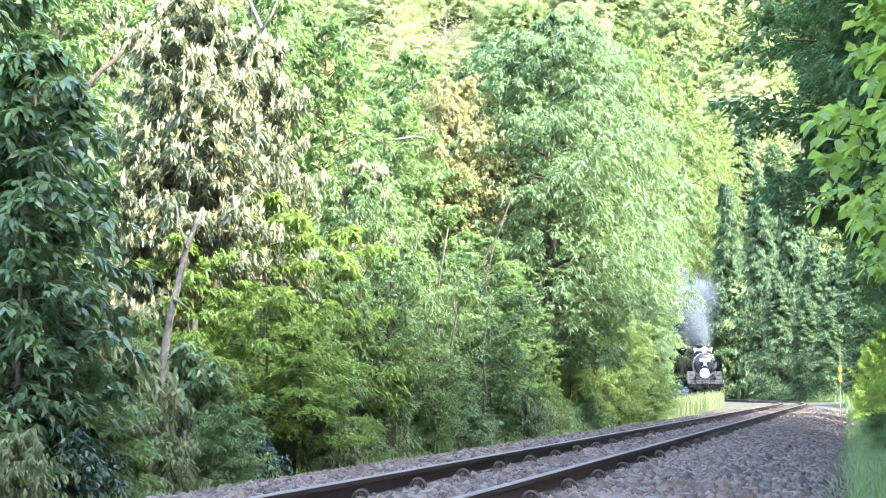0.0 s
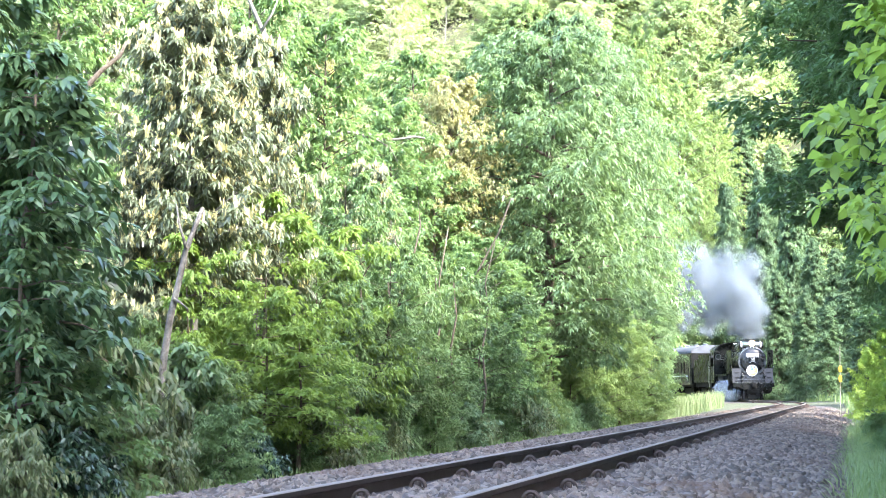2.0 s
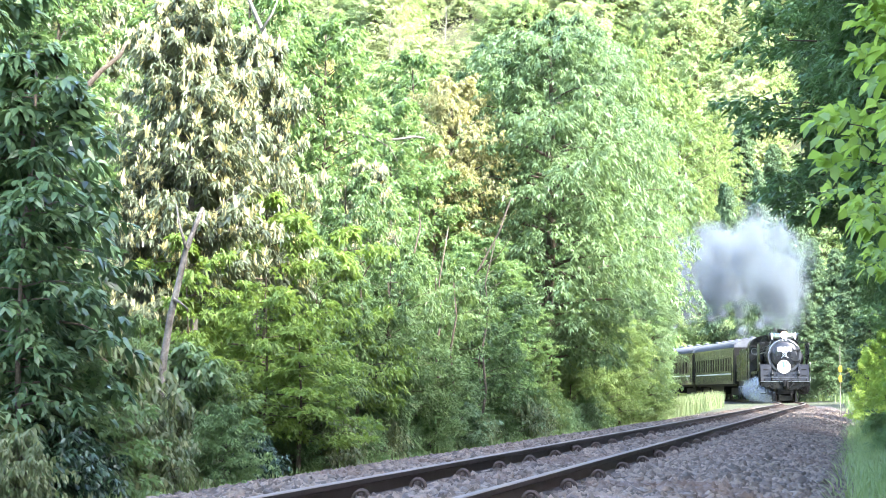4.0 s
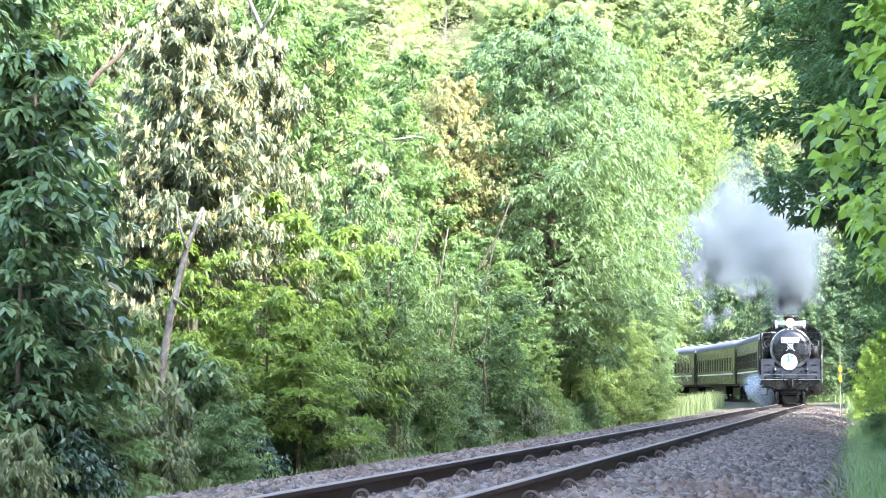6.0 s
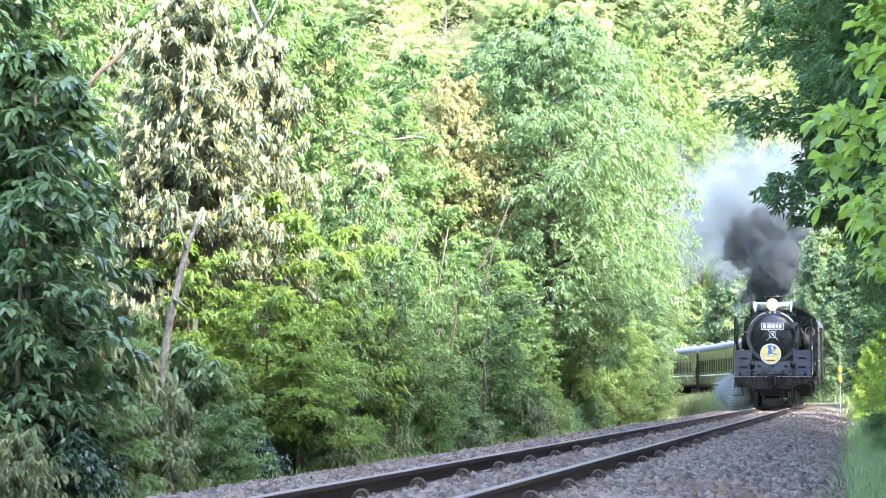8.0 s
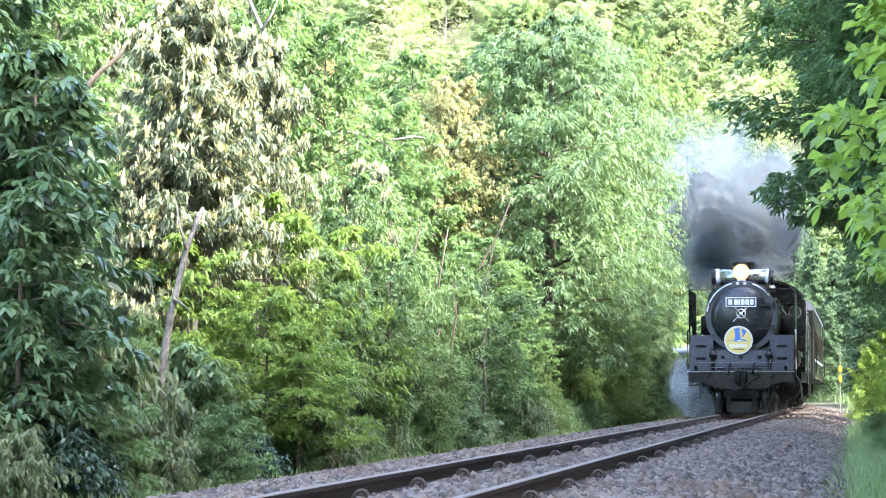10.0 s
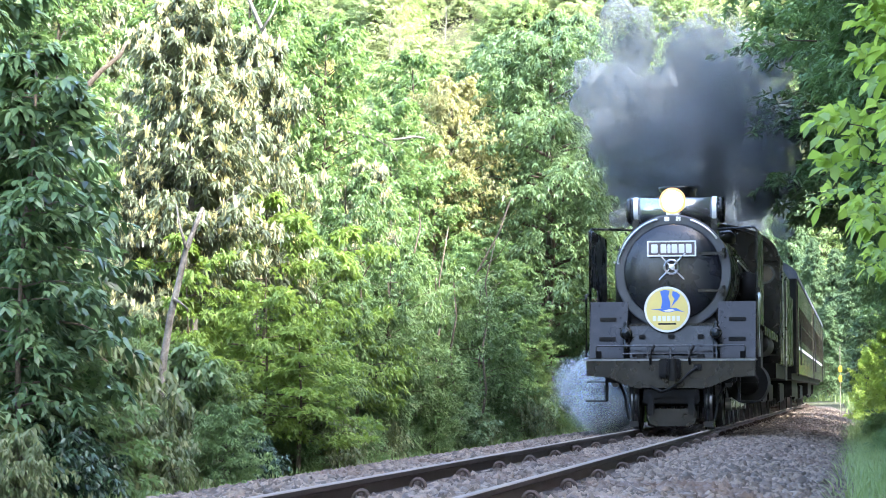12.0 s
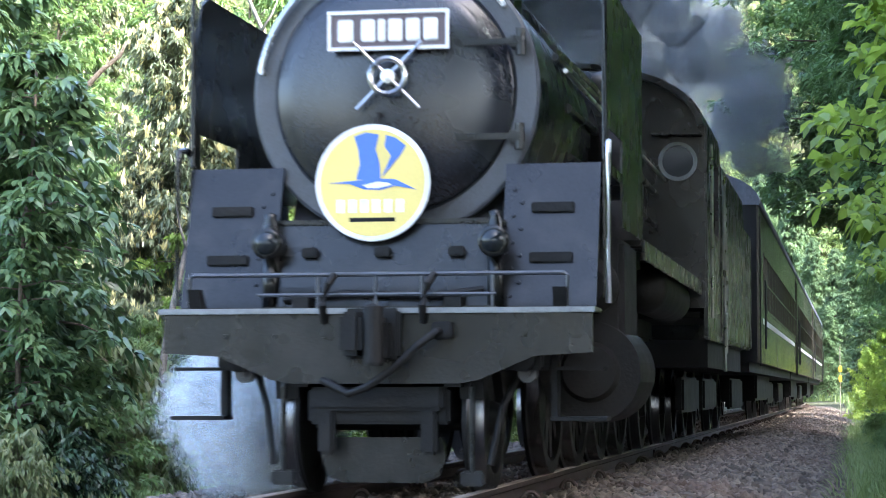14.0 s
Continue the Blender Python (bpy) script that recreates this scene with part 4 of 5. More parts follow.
    prism(bm, [(hx + a, hz + b) for a, b in ((-0.10, 0.02), (0.05, 0.02), (0.045, 0.12), (0.02, 0.20), (0.04, 0.29), (-0.04, 0.305), (-0.11, 0.28), (-0.085, 0.20), (-0.075, 0.11))], 0.4020, 0.4070)
    prism(bm, [(hx + a, hz + b) for a, b in ((0.055, 0.03), (0.11, 0.09), (0.17, 0.16), (0.205, 0.22), (0.14, 0.27), (0.085, 0.285), (0.075, 0.22), (0.115, 0.16), (0.085, 0.09))], 0.4020, 0.4070)
    prism(bm, [(hx + a, hz + b) for a, b in ((-0.27, 0.0), (-0.12, 0.012), (0.0, 0.025), (0.14, 0.02), (0.27, -0.045), (0.14, -0.02), (0.05, -0.045), (-0.05, -0.04), (-0.14, -0.005))], 0.4020, 0.4065)
    part("emblem", bm, BLUE, hm, "blue plain emblem shapes")
    bm = bmesh.new()
    prism(bm, [(hx + a, hz + b) for a, b in ((-0.06, -0.015), (0.03, 0.005), (0.10, 0.0), (0.12, -0.015), (0.04, -0.035), (-0.03, -0.032))], 0.4075, 0.4090)
    for k in range(6):
        prism(bm, [(hx - 0.22 + 0.073 * k + a, hz - 0.13 + b) for a, b in ((0, -0.05), (0.05, -0.05), (0.05, 0.03), (0, 0.03))], 0.4020, 0.4045)
    part("lettering_bar", bm, WHITE, hm)
    bm = bmesh.new()
    prism(bm, [(hx + a, hz + b) for a, b in ((-0.14, -0.235), (0.14, -0.235), (0.14, -0.21), (-0.14, -0.21))], 0.4020, 0.4045)
    part("caption_bar", bm, SOOT, hm)
    bm = bmesh.new()
    tube(bm, [(hx, 0.37, hz + 0.3), (hx, 0.2, CZ - 0.15)], 0.012, 6)
    tube(bm, [(hx, 0.37, hz - 0.2), (hx, 0.30, hz - 0.25)], 0.015, 6)
    part("headmark_bracket", bm, SOOT, hm)
    # curved handrails over the door
    for s, a0, a1 in ((-1, 107, 170), (1, 70, 38)):
        bm = bmesh.new()
        pts = [(0.86 * math.cos(radians(a)), 0.075, CZ + 0.86 * math.sin(radians(a))) for a in [a0 + (a1 - a0) * k / 14 for k in range(15)]]
        tube(bm, pts, 0.017, 8)
        for q in (0, 14):
            tube(bm, [pts[q], (pts[q][0], 0.0, pts[q][2])], 0.02, 6)
        part("door_handrail", bm, STEEL, L, "bright curved handrail")
    # headlamp and its bracket
    bm = bmesh.new()
    turn(bm, [(0.0, -0.26), (0.13, -0.25), (0.185, -0.16), (0.195, 0.0), (0.195, 0.05), (0.175, 0.055), (0.165, 0.02)], pose(0, -0.05, 3.56) @ AXIS_Y, 36)
    lamp = part("headlamp", bm, BLACK, L, "round headlamp, lit", True)
    bm = bmesh.new()
    turn(bm, [(0.17, 0.02)] + [(0.17 * math.cos(a), 0.02 + 0.05 * math.sin(a)) for a in [radians(q) for q in range(15, 90, 15)]] + [(0, 0.07)], pose(0, -0.05, 3.56) @ AXIS_Y, 32)
    part("lens", bm, LAMPGLOW, lamp, "glowing warm lens", True)
    # added glowing ring that stands in for the warm halo round the lens
    bm = bmesh.new()
    turn(bm, [(0.160, 0.05), (0.180, 0.062), (0.206, 0.058), (0.206, 0.03)], pose(0, -0.05, 3.56) @ AXIS_Y, 36)
    part("reflector_rim", bm, HALO, lamp, "glowing ring for the lamp's warm halo")
    bm = bmesh.new()
    box(bm, -0.10, 0.10, -0.2, 0.0, 3.24, 3.40, 0.01)
    box(bm, -0.13, -0.05, -0.02, 0.03, 3.24, 3.31, 0.008)
    box(bm, 0.05, 0.13, -0.02, 0.03, 3.24, 3.31, 0.008)
    part("lamp_bracket", bm, STEEL, lamp)
    # feed water heater: bright transverse drum before the chimney
    bm = bmesh.new()
    turn(bm, [(0.0, -0.70), (0.205, -0.70), (0.205, 0.70), (0.0, 0.70)], pose(0, -0.62, 3.46) @ AXIS_X, 36)
    drum = part("feedwater_heater", bm, CHROME, L, "bright clad transverse feedwater heater", True)
    for s in (-0.62, 0.62):
        bm = bmesh.new()
        turn(bm, [(0.2, -0.035), (0.214, -0.035), (0.214, 0.035), (0.2, 0.035)], pose(s, -0.62, 3.46) @ AXIS_X, 36)
        part("band", bm, WHITE, drum, "white enamel band")
        e = math.copysign(1.0, s)
        bm = bmesh.new()
        turn(bm, [(0.0, 0.0), (0.214, 0.0), (0.214, 0.03), (0.19, 0.06), (0.10, 0.075), (0.0, 0.08)], pose(e * 0.705, -0.62, 3.46) @ (AXIS_X if e > 0 else Matrix.Rotation(radians(-90), 4, "Y")), 36)
        for q in range(10):
            a = math.tau * q / 10
            turn(bm, [(0.014, 0.0), (0.014, 0.02), (0.0, 0.02)], pose(e * 0.765, -0.62 + 0.165 * math.cos(a), 3.46 + 0.165 * math.sin(a)) @ (AXIS_X if e > 0 else Matrix.Rotation(radians(-90), 4, "Y")), 6)
        part("end_cap", bm, BLACK, drum, "black bolted end cap")
        bm = bmesh.new()
        box(bm, s - 0.05, s + 0.05, -0.8, -0.44, 2.9, 3.31, 0.01)
        part("saddle", bm, BLACK, drum)
    # chimney
    bm = bmesh.new()
    turn(bm, [(0.40, 0.0), (0.31, 0.12), (0.28, 0.25), (0.285, 0.58), (0.32, 0.62), (0.325, 0.66), (0.26, 0.66), (0.24, 0.2), (0.0, 0.2)], pose(0, -1.25, 3.22), 36)
    part("chimney", bm, BLACK, L, "", True)
    # boiler barrel with bands, dome
    bm = bmesh.new()
    turn(bm, [(0.80, -8.2), (0.84, -6.4), (0.79, -5.0), (0.79, -2.6)], pose(0, 0, CZ + 0.02) @ AXIS_Y, 48)
    boiler = part("boiler", bm, BLACK, L, "", True)
    for y in (-2.7, -3.7, -4.7, -5.7, -6.9):
        bm = bmesh.new()
        turn(bm, [(0.78, -0.03), (0.85, -0.03), (0.85, 0.03), (0.78, 0.03)], pose(0, y, CZ + 0.02) @ AXIS_Y, 48)
        part("boiler_band", bm, BLACK, boiler)
    bm = bmesh.new()
    out = [(0.42 * math.cos(a), 0.42 * math.sin(a)) for a in [radians(q) for q in range(0, 181, 12)]]
    prev = None
    for y, k in ((-2.75, 0.55), (-2.85, 0.85), (-3.1, 1.0), (-5.3, 1.0), (-5.55, 0.85), (-5.65, 0.5)):
        ring = [bm.verts.new((x * k, y, CZ + 0.62 + z * k + (0.22 if z > 0.01 else 0) * k)) for x, z in out]
        if prev:
            for q in range(len(ring) - 1):
                bm.faces.new((prev[q], prev[q + 1], ring[q + 1], ring[q]))
        else:
            bm.faces.new(ring)
        prev = ring
    bm.faces.new(prev[::-1])
    part("dome", bm, BLACK, L, "", True)
    # pipes along the boiler side
    for s in (-1, 1):
        for k, (x, z) in enumerate(((0.86, CZ + 0.35), (0.9, CZ + 0.05), (0.88, CZ - 0.25), (0.72, CZ + 0.55))):
            bm = bmesh.new()
            tube(bm, [(s * x, -1.0 - 0.3 * k, z), (s * (x + 0.02), -4.0, z + 0.03), (s * x, -8.0, z)], 0.025 + 0.008 * (k % 2), 8)
            part("boiler_pipe", bm, BLACK, L)
    # handrail along the boiler
        bm = bmesh.new()
        tube(bm, [(s * 0.98, -0.6, CZ + 0.2), (s * 0.98, -8.0, CZ + 0.2)], 0.016, 8)
        part("boiler_handrail", bm, STEEL, L)
    # running boards
        bm = bmesh.new()
        box(bm, min(s * 0.82, s * 1.33), max(s * 0.82, s * 1.33), -8.0, -2.2, 1.62, 1.66, 0.006)
        box(bm, min(s * 1.31, s * 1.33), max(s * 1.31, s * 1.33), -8.0, -2.2, 1.52, 1.66, 0.003)
        part("running_board", bm, BLACK, L)
    # sloping step plate between deck and running board
        bm = bmesh.new()
        x0, x1 = (0.70, 1.28) if s > 0 else (-1.28, -0.70)
        slab(bm, [(0.34, 1.07), (0.34, 1.10), (0.05, 1.98), (-2.2, 1.98), (-2.2, 1.94), (0.02, 1.94)], x0, x1)
        sp = part("step_plate", bm, DECK, L, "grey worn step plate")
        for f in (0.33, 0.68):
            y, z = 0.34 - 0.29 * f, 1.085 + 0.88 * f
            bm = bmesh.new()
            box(bm, s * 1.0 - 0.13, s * 1.0 + 0.13, y - 0.03, y + 0.03, z - 0.01, z + 0.05, 0.006)
            part("foothold", bm, SOOT, sp, "dark foothold slot")
    # smoke deflector with window cut in its lower part and tube frame
        xa, xb = (1.29, 1.305) if s > 0 else (-1.305, -1.29)
        bm = bmesh.new()
        slab(bm, [(0.02, 2.22), (0.02, 2.72), (-0.12, 3.06), (-0.25, 3.12), (-2.3, 3.12), (-2.3, 2.22)], xa, xb)
        slab(bm, [(0.05, 1.15), (0.05, 1.98), (-0.25, 1.98), (-0.25, 1.5), (-0.05, 1.15)], xa, xb)
        slab(bm, [(0.02, 1.98), (0.02, 2.22), (-0.12, 2.22), (-0.12, 1.98)], xa, xb)
        slab(bm, [(-0.95, 1.66), (-0.95, 2.22), (-2.3, 2.22), (-2.3, 1.66)], xa, xb)
        slab(bm, [(-0.12, 1.94), (-0.12, 2.0), (-0.95, 2.0), (-0.95, 1.94)], xa, xb)
        df = part("smoke_deflector", bm, BLACK, L, "black smoke deflector plate")
        bm = bmesh.new()
        tube(bm, [(s * 1.30, 0.03, 2.0), (s * 1.30, 0.03, 3.08), (s * 1.27, 0.03, 3.13), (s * 0.8, -0.35, 3.14), (s * 0.5, -0.5, 3.14)], 0.018, 8)
        part("deflector_stay", bm, BLACK, df)
        bm = bmesh.new()
        tube(bm, [(s * 1.34, 0.2, 1.12), (s * 1.34, 0.2, 2.02), (s * 1.34, 0.18, 2.08), (s * 1.33, 0.08, 2.1), (s * 1.31, 0.03, 2.08)], 0.02, 8)
        part("grab_rail", bm, STEEL if s > 0 else BLACK, df, "upright grab rail")
    # marker lamps
        bm = bmesh.new()
        turn(bm, [(0.0, -0.14), (0.085, -0.12), (0.095, 0.03), (0.09, 0.05), (0.07, 0.05)], pose(s * 0.69, 0.46, 1.48) @ AXIS_Y, 24)
        turn(bm, [(0.06, 0.0), (0.035, 0.08), (0.04, 0.11), (0.0, 0.125)], pose(s * 0.69, 0.40, 1.55), 16)
        tube(bm, [(s * 0.69, 0.40, 1.07), (s * 0.69, 0.40, 1.42)], 0.05, 10)
        ml = part("marker_lamp", bm, BLACK, L, "", True)
        bm = bmesh.new()
        turn(bm, [(0.072, 0.045), (0.055, 0.08), (0.0, 0.095)], pose(s * 0.69, 0.46, 1.48) @ AXIS_Y, 20)
        part("marker_lens", bm, GLASS, ml, "", True)
    # cylinders, steps, guard irons
        bm = bmesh.new()
        cx = s * 1.08
        turn(bm, [(0.0, 0.08), (0.17, 0.06), (0.2, 0.0), (0.33, -0.01), (0.34, -0.95), (0.0, -0.98)], pose(cx, -1.0, 0.72) @ AXIS_Y, 32)
        turn(bm, [(0.0, 0.16), (0.12, 0.15), (0.19, 0.0), (0.2, -1.0), (0, -1.02)], pose(cx, -1.0, 1.28) @ AXIS_Y, 24)
        box(bm, min(cx - s * 0.3, cx + s * 0.22), max(cx - s * 0.3, cx + s * 0.22), -1.92, -1.05, 0.8, 1.6, 0.04)
        cyl = part("cylinder", bm, SOOT, L, "", True)
        cyl.data.shade_flat()
        bm = bmesh.new()
        turn(bm, [(0.0, 0.03), (0.02, 0.03), (0.02, 0.0), (0.055, 0.0), (0.055, -0.1)], pose(s * 0.87, 0.35, 0.70) @ AXIS_Y, 24)
        part("valve_cover", bm, RINGGREY, cyl, "pale grey round valve cover")
        bm = bmesh.new()
        box(bm, s * 1.17 - 0.17, s * 1.17 + 0.17, 0.12, 0.32, 0.42, 0.445, 0.004)
        box(bm, s * 1.17 - 0.15, s * 1.17 + 0.15, 0.12, 0.32, 0.72, 0.74, 0.004)
        box(bm, s * 1.02 - 0.02, s * 1.02 + 0.02, 0.14, 0.26, 0.42, 0.95, 0.004)
        part("front_step", bm, SOOT, L)
        bm = bmesh.new()
        slab(bm, [(0.44, 0.55), (0.48, 0.55), (0.52, 0.85), (0.40, 0.85)], s * 0.56 - 0.07, s * 0.56 + 0.07)
        part("truck_bracket", bm, SOOT, L)
        bm = bmesh.new()
        tube(bm, [(s * 0.50, 0.52, 0.66), (s * 0.56, 0.53, 0.66), (s * 0.57, 0.53, 0.62), (s * 0.57, 0.52, 0.12)], 0.018, 8)
        box(bm, s * 0.57 - 0.07, s * 0.57 + 0.07, 0.47, 0.54, 0.04, 0.13, 0.012)
        part("guard_iron", bm, DECK, L, "upright guard iron over the rail")
    # buffer beam with swept lower edge
    bm = bmesh.new()
    prism(bm, [(-1.29, 0.82), (-1.29, 1.06), (1.29, 1.06), (1.29, 0.82), (0.95, 0.80), (0.62, 0.66), (0.5, 0.64), (-0.5, 0.64), (-0.62, 0.66), (-0.95, 0.80)], 0.58, 0.62)
    for x in [-1.2 + 0.3 * k for k in range(9)]:
        for z in (0.92,):
            turn(bm, [(0.014, 0.0), (0.01, 0.012), (0, 0.012)], pose(x, 0.62, z) @ AXIS_Y, 8)
    bb = part("buffer_beam", bm, BLACK, L, "worn black buffer beam")
    bm = bmesh.new()
    box(bm, -1.31, 1.31, 0.30, 0.65, 1.06, 1.085, 0.006)
    part("deck_edge", bm, DECK, bb, "deck plate")
    bm = bmesh.new()
    box(bm, -1.31, 1.31, 0.645, 0.66, 1.05, 1.083, 0.004)
    part("deck_lip", bm, EDGE, bb, "pale edge of the deck")
    bm = bmesh.new()
    box(bm, -0.70, 0.70, 0.10, 0.5, 1.06, 1.10, 0.004)
    slab(bm, [(0.38, 1.10), (0.41, 1.10), (0.31, 1.62), (0.28, 1.62)], -0.68, 0.68)
    box(bm, -0.72, 0.72, 0.1, 0.33, 1.60, 1.63, 0.006)
    ap = part("apron", bm, BLACK, L, "front apron plate under the smokebox")
    for x in (-0.45, 0.0, 0.45):
        bm = bmesh.new()
        box(bm, x - 0.05, x + 0.05, 0.36, 0.40, 1.40, 1.46, 0.008)
        part("apron_hinge", bm, SOOT, ap)
    bm = bmesh.new()
    tube(bm, [(-0.6, 0.42, 1.14), (-0.2, 0.44, 1.18), (0.3, 0.44, 1.16), (0.62, 0.42, 1.2)], 0.02, 8)
    part("deck_pipe", bm, SOOT, ap)
    bm = bmesh.new()
    slab(bm, [(0.26, 1.62), (0.0, 1.62), (-0.2, 1.95), (-2.0, 1.95), (-2.0, 1.0), (0.26, 1.0)], -0.66, 0.66)
    part("smokebox_saddle", bm, SOOT, L)
    for s in (-1, 1):
        bm = bmesh.new()
        tube(bm, [(s * 0.86, -0.5, 1.5), (s * 0.9, 0.1, 0.9), (s * 0.72, 0.35, 0.5), (s * 0.66, 0.42, 0.16)], 0.022, 8)
        part("sand_pipe", bm, SOOT, L)
        bm = bmesh.new()
        box(bm, s * 0.86 - 0.13, s * 0.86 + 0.13, 0.1, 0.5, 0.72, 0.86, 0.02)
        turn(bm, [(0.09, 0.0), (0.09, 0.06), (0.05, 0.075), (0.0, 0.075)], pose(s * 0.86, 0.5, 0.80) @ AXIS_Y, 18)
        part("valve_box", bm, SOOT, L)
        bm = bmesh.new()
        for k in range(9):
            turn(bm, [(0.016, 0.0), (0.011, 0.014), (0.0, 0.014)], pose(s * (0.76 + 0.05 * (k % 2)), 0.318 - 0.027 * k, 1.16 + 0.082 * k) @ Matrix.Rotation(radians(-72), 4, "X"), 6)
        tagged(part("rivets", bm, DECK, L), kind="stuff")
    # front railing
    bm = bmesh.new()
    tube(bm, [(-1.14, 0.58, 1.1), (-1.14, 0.58, 1.27), (-1.12, 0.58, 1.285), (1.12, 0.58, 1.285), (1.14, 0.58, 1.27), (1.14, 0.58, 0.86)], 0.014, 8)
    tube(bm, [(-0.72, 0.58, 1.165), (0.72, 0.58, 1.165)], 0.012, 6)
    for x in (-0.35, 0.0, 0.28, 0.7):
        tube(bm, [(x, 0.58, 1.08), (x, 0.58, 1.285)], 0.012, 6)
    part("front_railing", bm, RINGGREY, L, "thin grey rail across the deck")
    for x in (-0.3, 0.3):
        bm = bmesh.new()
        tube(bm, [(x, 0.62, 1.0), (x, 0.68, 1.1), (x + 0.03, 0.66, 1.22), (x + 0.05, 0.58, 1.28)], 0.024, 8)
        part("lever", bm, SOOT, L)
    for x in (-1.1, 1.1):
        bm = bmesh.new()
        slab(bm, [(0.48, 1.085), (0.60, 1.085), (0.64, 1.2), (0.58, 1.2)], x - 0.04, x + 0.04)
        part("lamp_iron", bm, SOOT, L)
    # coupler
    bm = bmesh.new()
    box(bm, -0.17, 0.17, 0.62, 0.70, 0.78, 1.08, 0.02)
    box(bm, -0.13, 0.0, 0.70, 0.97, 0.80, 1.05, 0.03)
    box(bm, 0.02, 0.13, 0.70, 0.87, 0.76, 1.02, 0.03)
    turn(bm, [(0.055, -0.18), (0.06, -0.16), (0.06, 0.16), (0.0, 0.18)], pose(0.06, 0.91, 0.92), 14)
    part("coupler", bm, SOOT, L, "knuckle coupler")
    bm = bmesh.new()
    hose = [Vector((0.42, 0.65, 0.95)), Vector((0.40, 0.75, 0.94)), Vector((0.30, 0.80, 0.86)), Vector((0.15, 0.81, 0.72)), Vector((0.0, 0.80, 0.62)), Vector((-0.12, 0.75, 0.58)), Vector((-0.3, 0.67, 0.66))]
    tube(bm, hose, 0.023, 10)
    box(bm, 0.36, 0.48, 0.61, 0.71, 0.90, 1.0, 0.012)
    part("brake_hose", bm, SOOT, L)
    # pony truck and plough plate
    bm = bmesh.new()
    box(bm, -0.40, 0.40, 0.48, 0.56, 0.48, 0.62, 0.02)
    box(bm, -0.36, -0.26, 0.46, 0.54, 0.22, 0.5, 0.02)
    box(bm, 0.26, 0.36, 0.46, 0.54, 0.22, 0.5, 0.02)
    box(bm, -0.43, 0.43, -0.7, 0.5, 0.4, 0.62, 0.02)
    part("pony_truck", bm, SOOT, L)
    bm = bmesh.new()
    prism(bm, [(-0.36, 0.32), (0.36, 0.32), (0.38, 0.2), (0.34, 0.09), (0.25, 0.05), (-0.25, 0.05), (-0.34, 0.09), (-0.38, 0.2)], 0.3, 0.36)
    part("track_guard", bm, BLACK, L, "dusty rounded guard plate low over the rails")
    # frame, ash pan
    bm = bmesh.new()
    for s in (-1, 1):
        box(bm, s * 0.46 - 0.05, s * 0.46 + 0.05, -10.4, 0.58, 0.62, 1.15)
    box(bm, -0.44, 0.44, -10.2, 0.5, 0.7, 0.9)
    box(bm, -0.7, 0.7, -9.6, -6.2, 1.1, 1.7, 0.03)
    part("main_frame", bm, SOOT, L)
    # cab
    W = 1.36
    roof = [(W, 3.18)] + [(W * math.cos(a), 3.18 + 0.62 * math.sin(a)) for a in [radians(q) for q in range(12, 170, 12)]] + [(-W, 3.18)]
    bm = bmesh.new()
    prism(bm, [(x, z) for x, z in roof] + [(-W + 0.05, 3.15), (-W + 0.06, 3.18)] + [((W - 0.06) * math.cos(a), 3.15 + 0.6 * math.sin(a)) for a in [radians(q) for q in range(168, 10, -12)]] + [(W - 0.06, 3.15)], -10.6, -7.9)
    cab_roof = part("cab_roof", bm, BLACK, L)
    bm = bmesh.new()
    prism(bm, [(-W, 1.4), (-W, 3.18)] + [(W * math.cos(a), 3.18 + 0.6 * math.sin(a)) for a in [radians(q) for q in range(168, 10, -12)]] + [(W, 3.18), (W, 1.4)], -8.14, -8.1)
    front = part("cab_front", bm, BLACK, L, "black cab front with round windows")
    for s in (-1, 1):
        bm = bmesh.new()
        turn(bm, [(0.15, -0.01), (0.19, -0.01), (0.19, 0.03), (0.155, 0.03), (0.15, -0.01)], pose(s * 1.1, -8.09, 2.83) @ AXIS_Y, 30)
        part("window_ring", bm, EDGE, front, "grey round window ring")
        bm = bmesh.new()
        turn(bm, [(0.155, 0.0), (0.0, 0.0)], pose(s * 1.1, -8.085, 2.83) @ AXIS_Y, 30)
        part("pane", bm, GLASS, front)
        bm = bmesh.new()
        box(bm, s * 1.1 - 0.24, s * 1.1 + 0.24, -8.1, -7.85, 3.07, 3.1, 0.005)
        part("window_hood", bm, BLACK, front)
        bm = bmesh.new()
        slab(bm, [(-8.14, 1.1), (-8.14, 3.18), (-10.2, 3.18), (-10.2, 2.95), (-8.5, 2.95), (-8.5, 2.2), (-9.9, 2.2), (-9.9, 1.1)], s * W - 0.02, s * W + 0.02)
        side = part("cab_side", bm, BLACK, L)
        bm = bmesh.new()
        slab(bm, [(-9.9, 1.1), (-9.9, 2.95), (-10.2, 2.95), (-10.2, 1.1)], s * W - 0.02, s * W + 0.02)
        part("rear_post", bm, BLACK, side)
        bm = bmesh.new()
        tube(bm, [(s * (W + 0.06), -8.2, 1.3), (s * (W + 0.06), -8.2, 3.0)], 0.018, 8)
        part("cab_handrail", bm, STEEL, side)
        bm = bmesh.new()
        tube(bm, [(s * (W + 0.06), -10.25, 0.8), (s * (W + 0.06), -10.25, 2.9)], 0.018, 8)
        part("cab_handrail", bm, STEEL, side)
    bm = bmesh.new()
    box(bm, -1.3, 1.3, -10.4, -8.15, 1.3, 1.36)
    box(bm, -1.0, 1.0, -8.9, -8.2, 1.36, 2.9, 0.1)
    part("footplate", bm, SOOT, L)
    bm = bmesh.new()
    box(bm, -0.12, 0.12, -7.95, -7.88, 3.66, 3.72, 0.004)
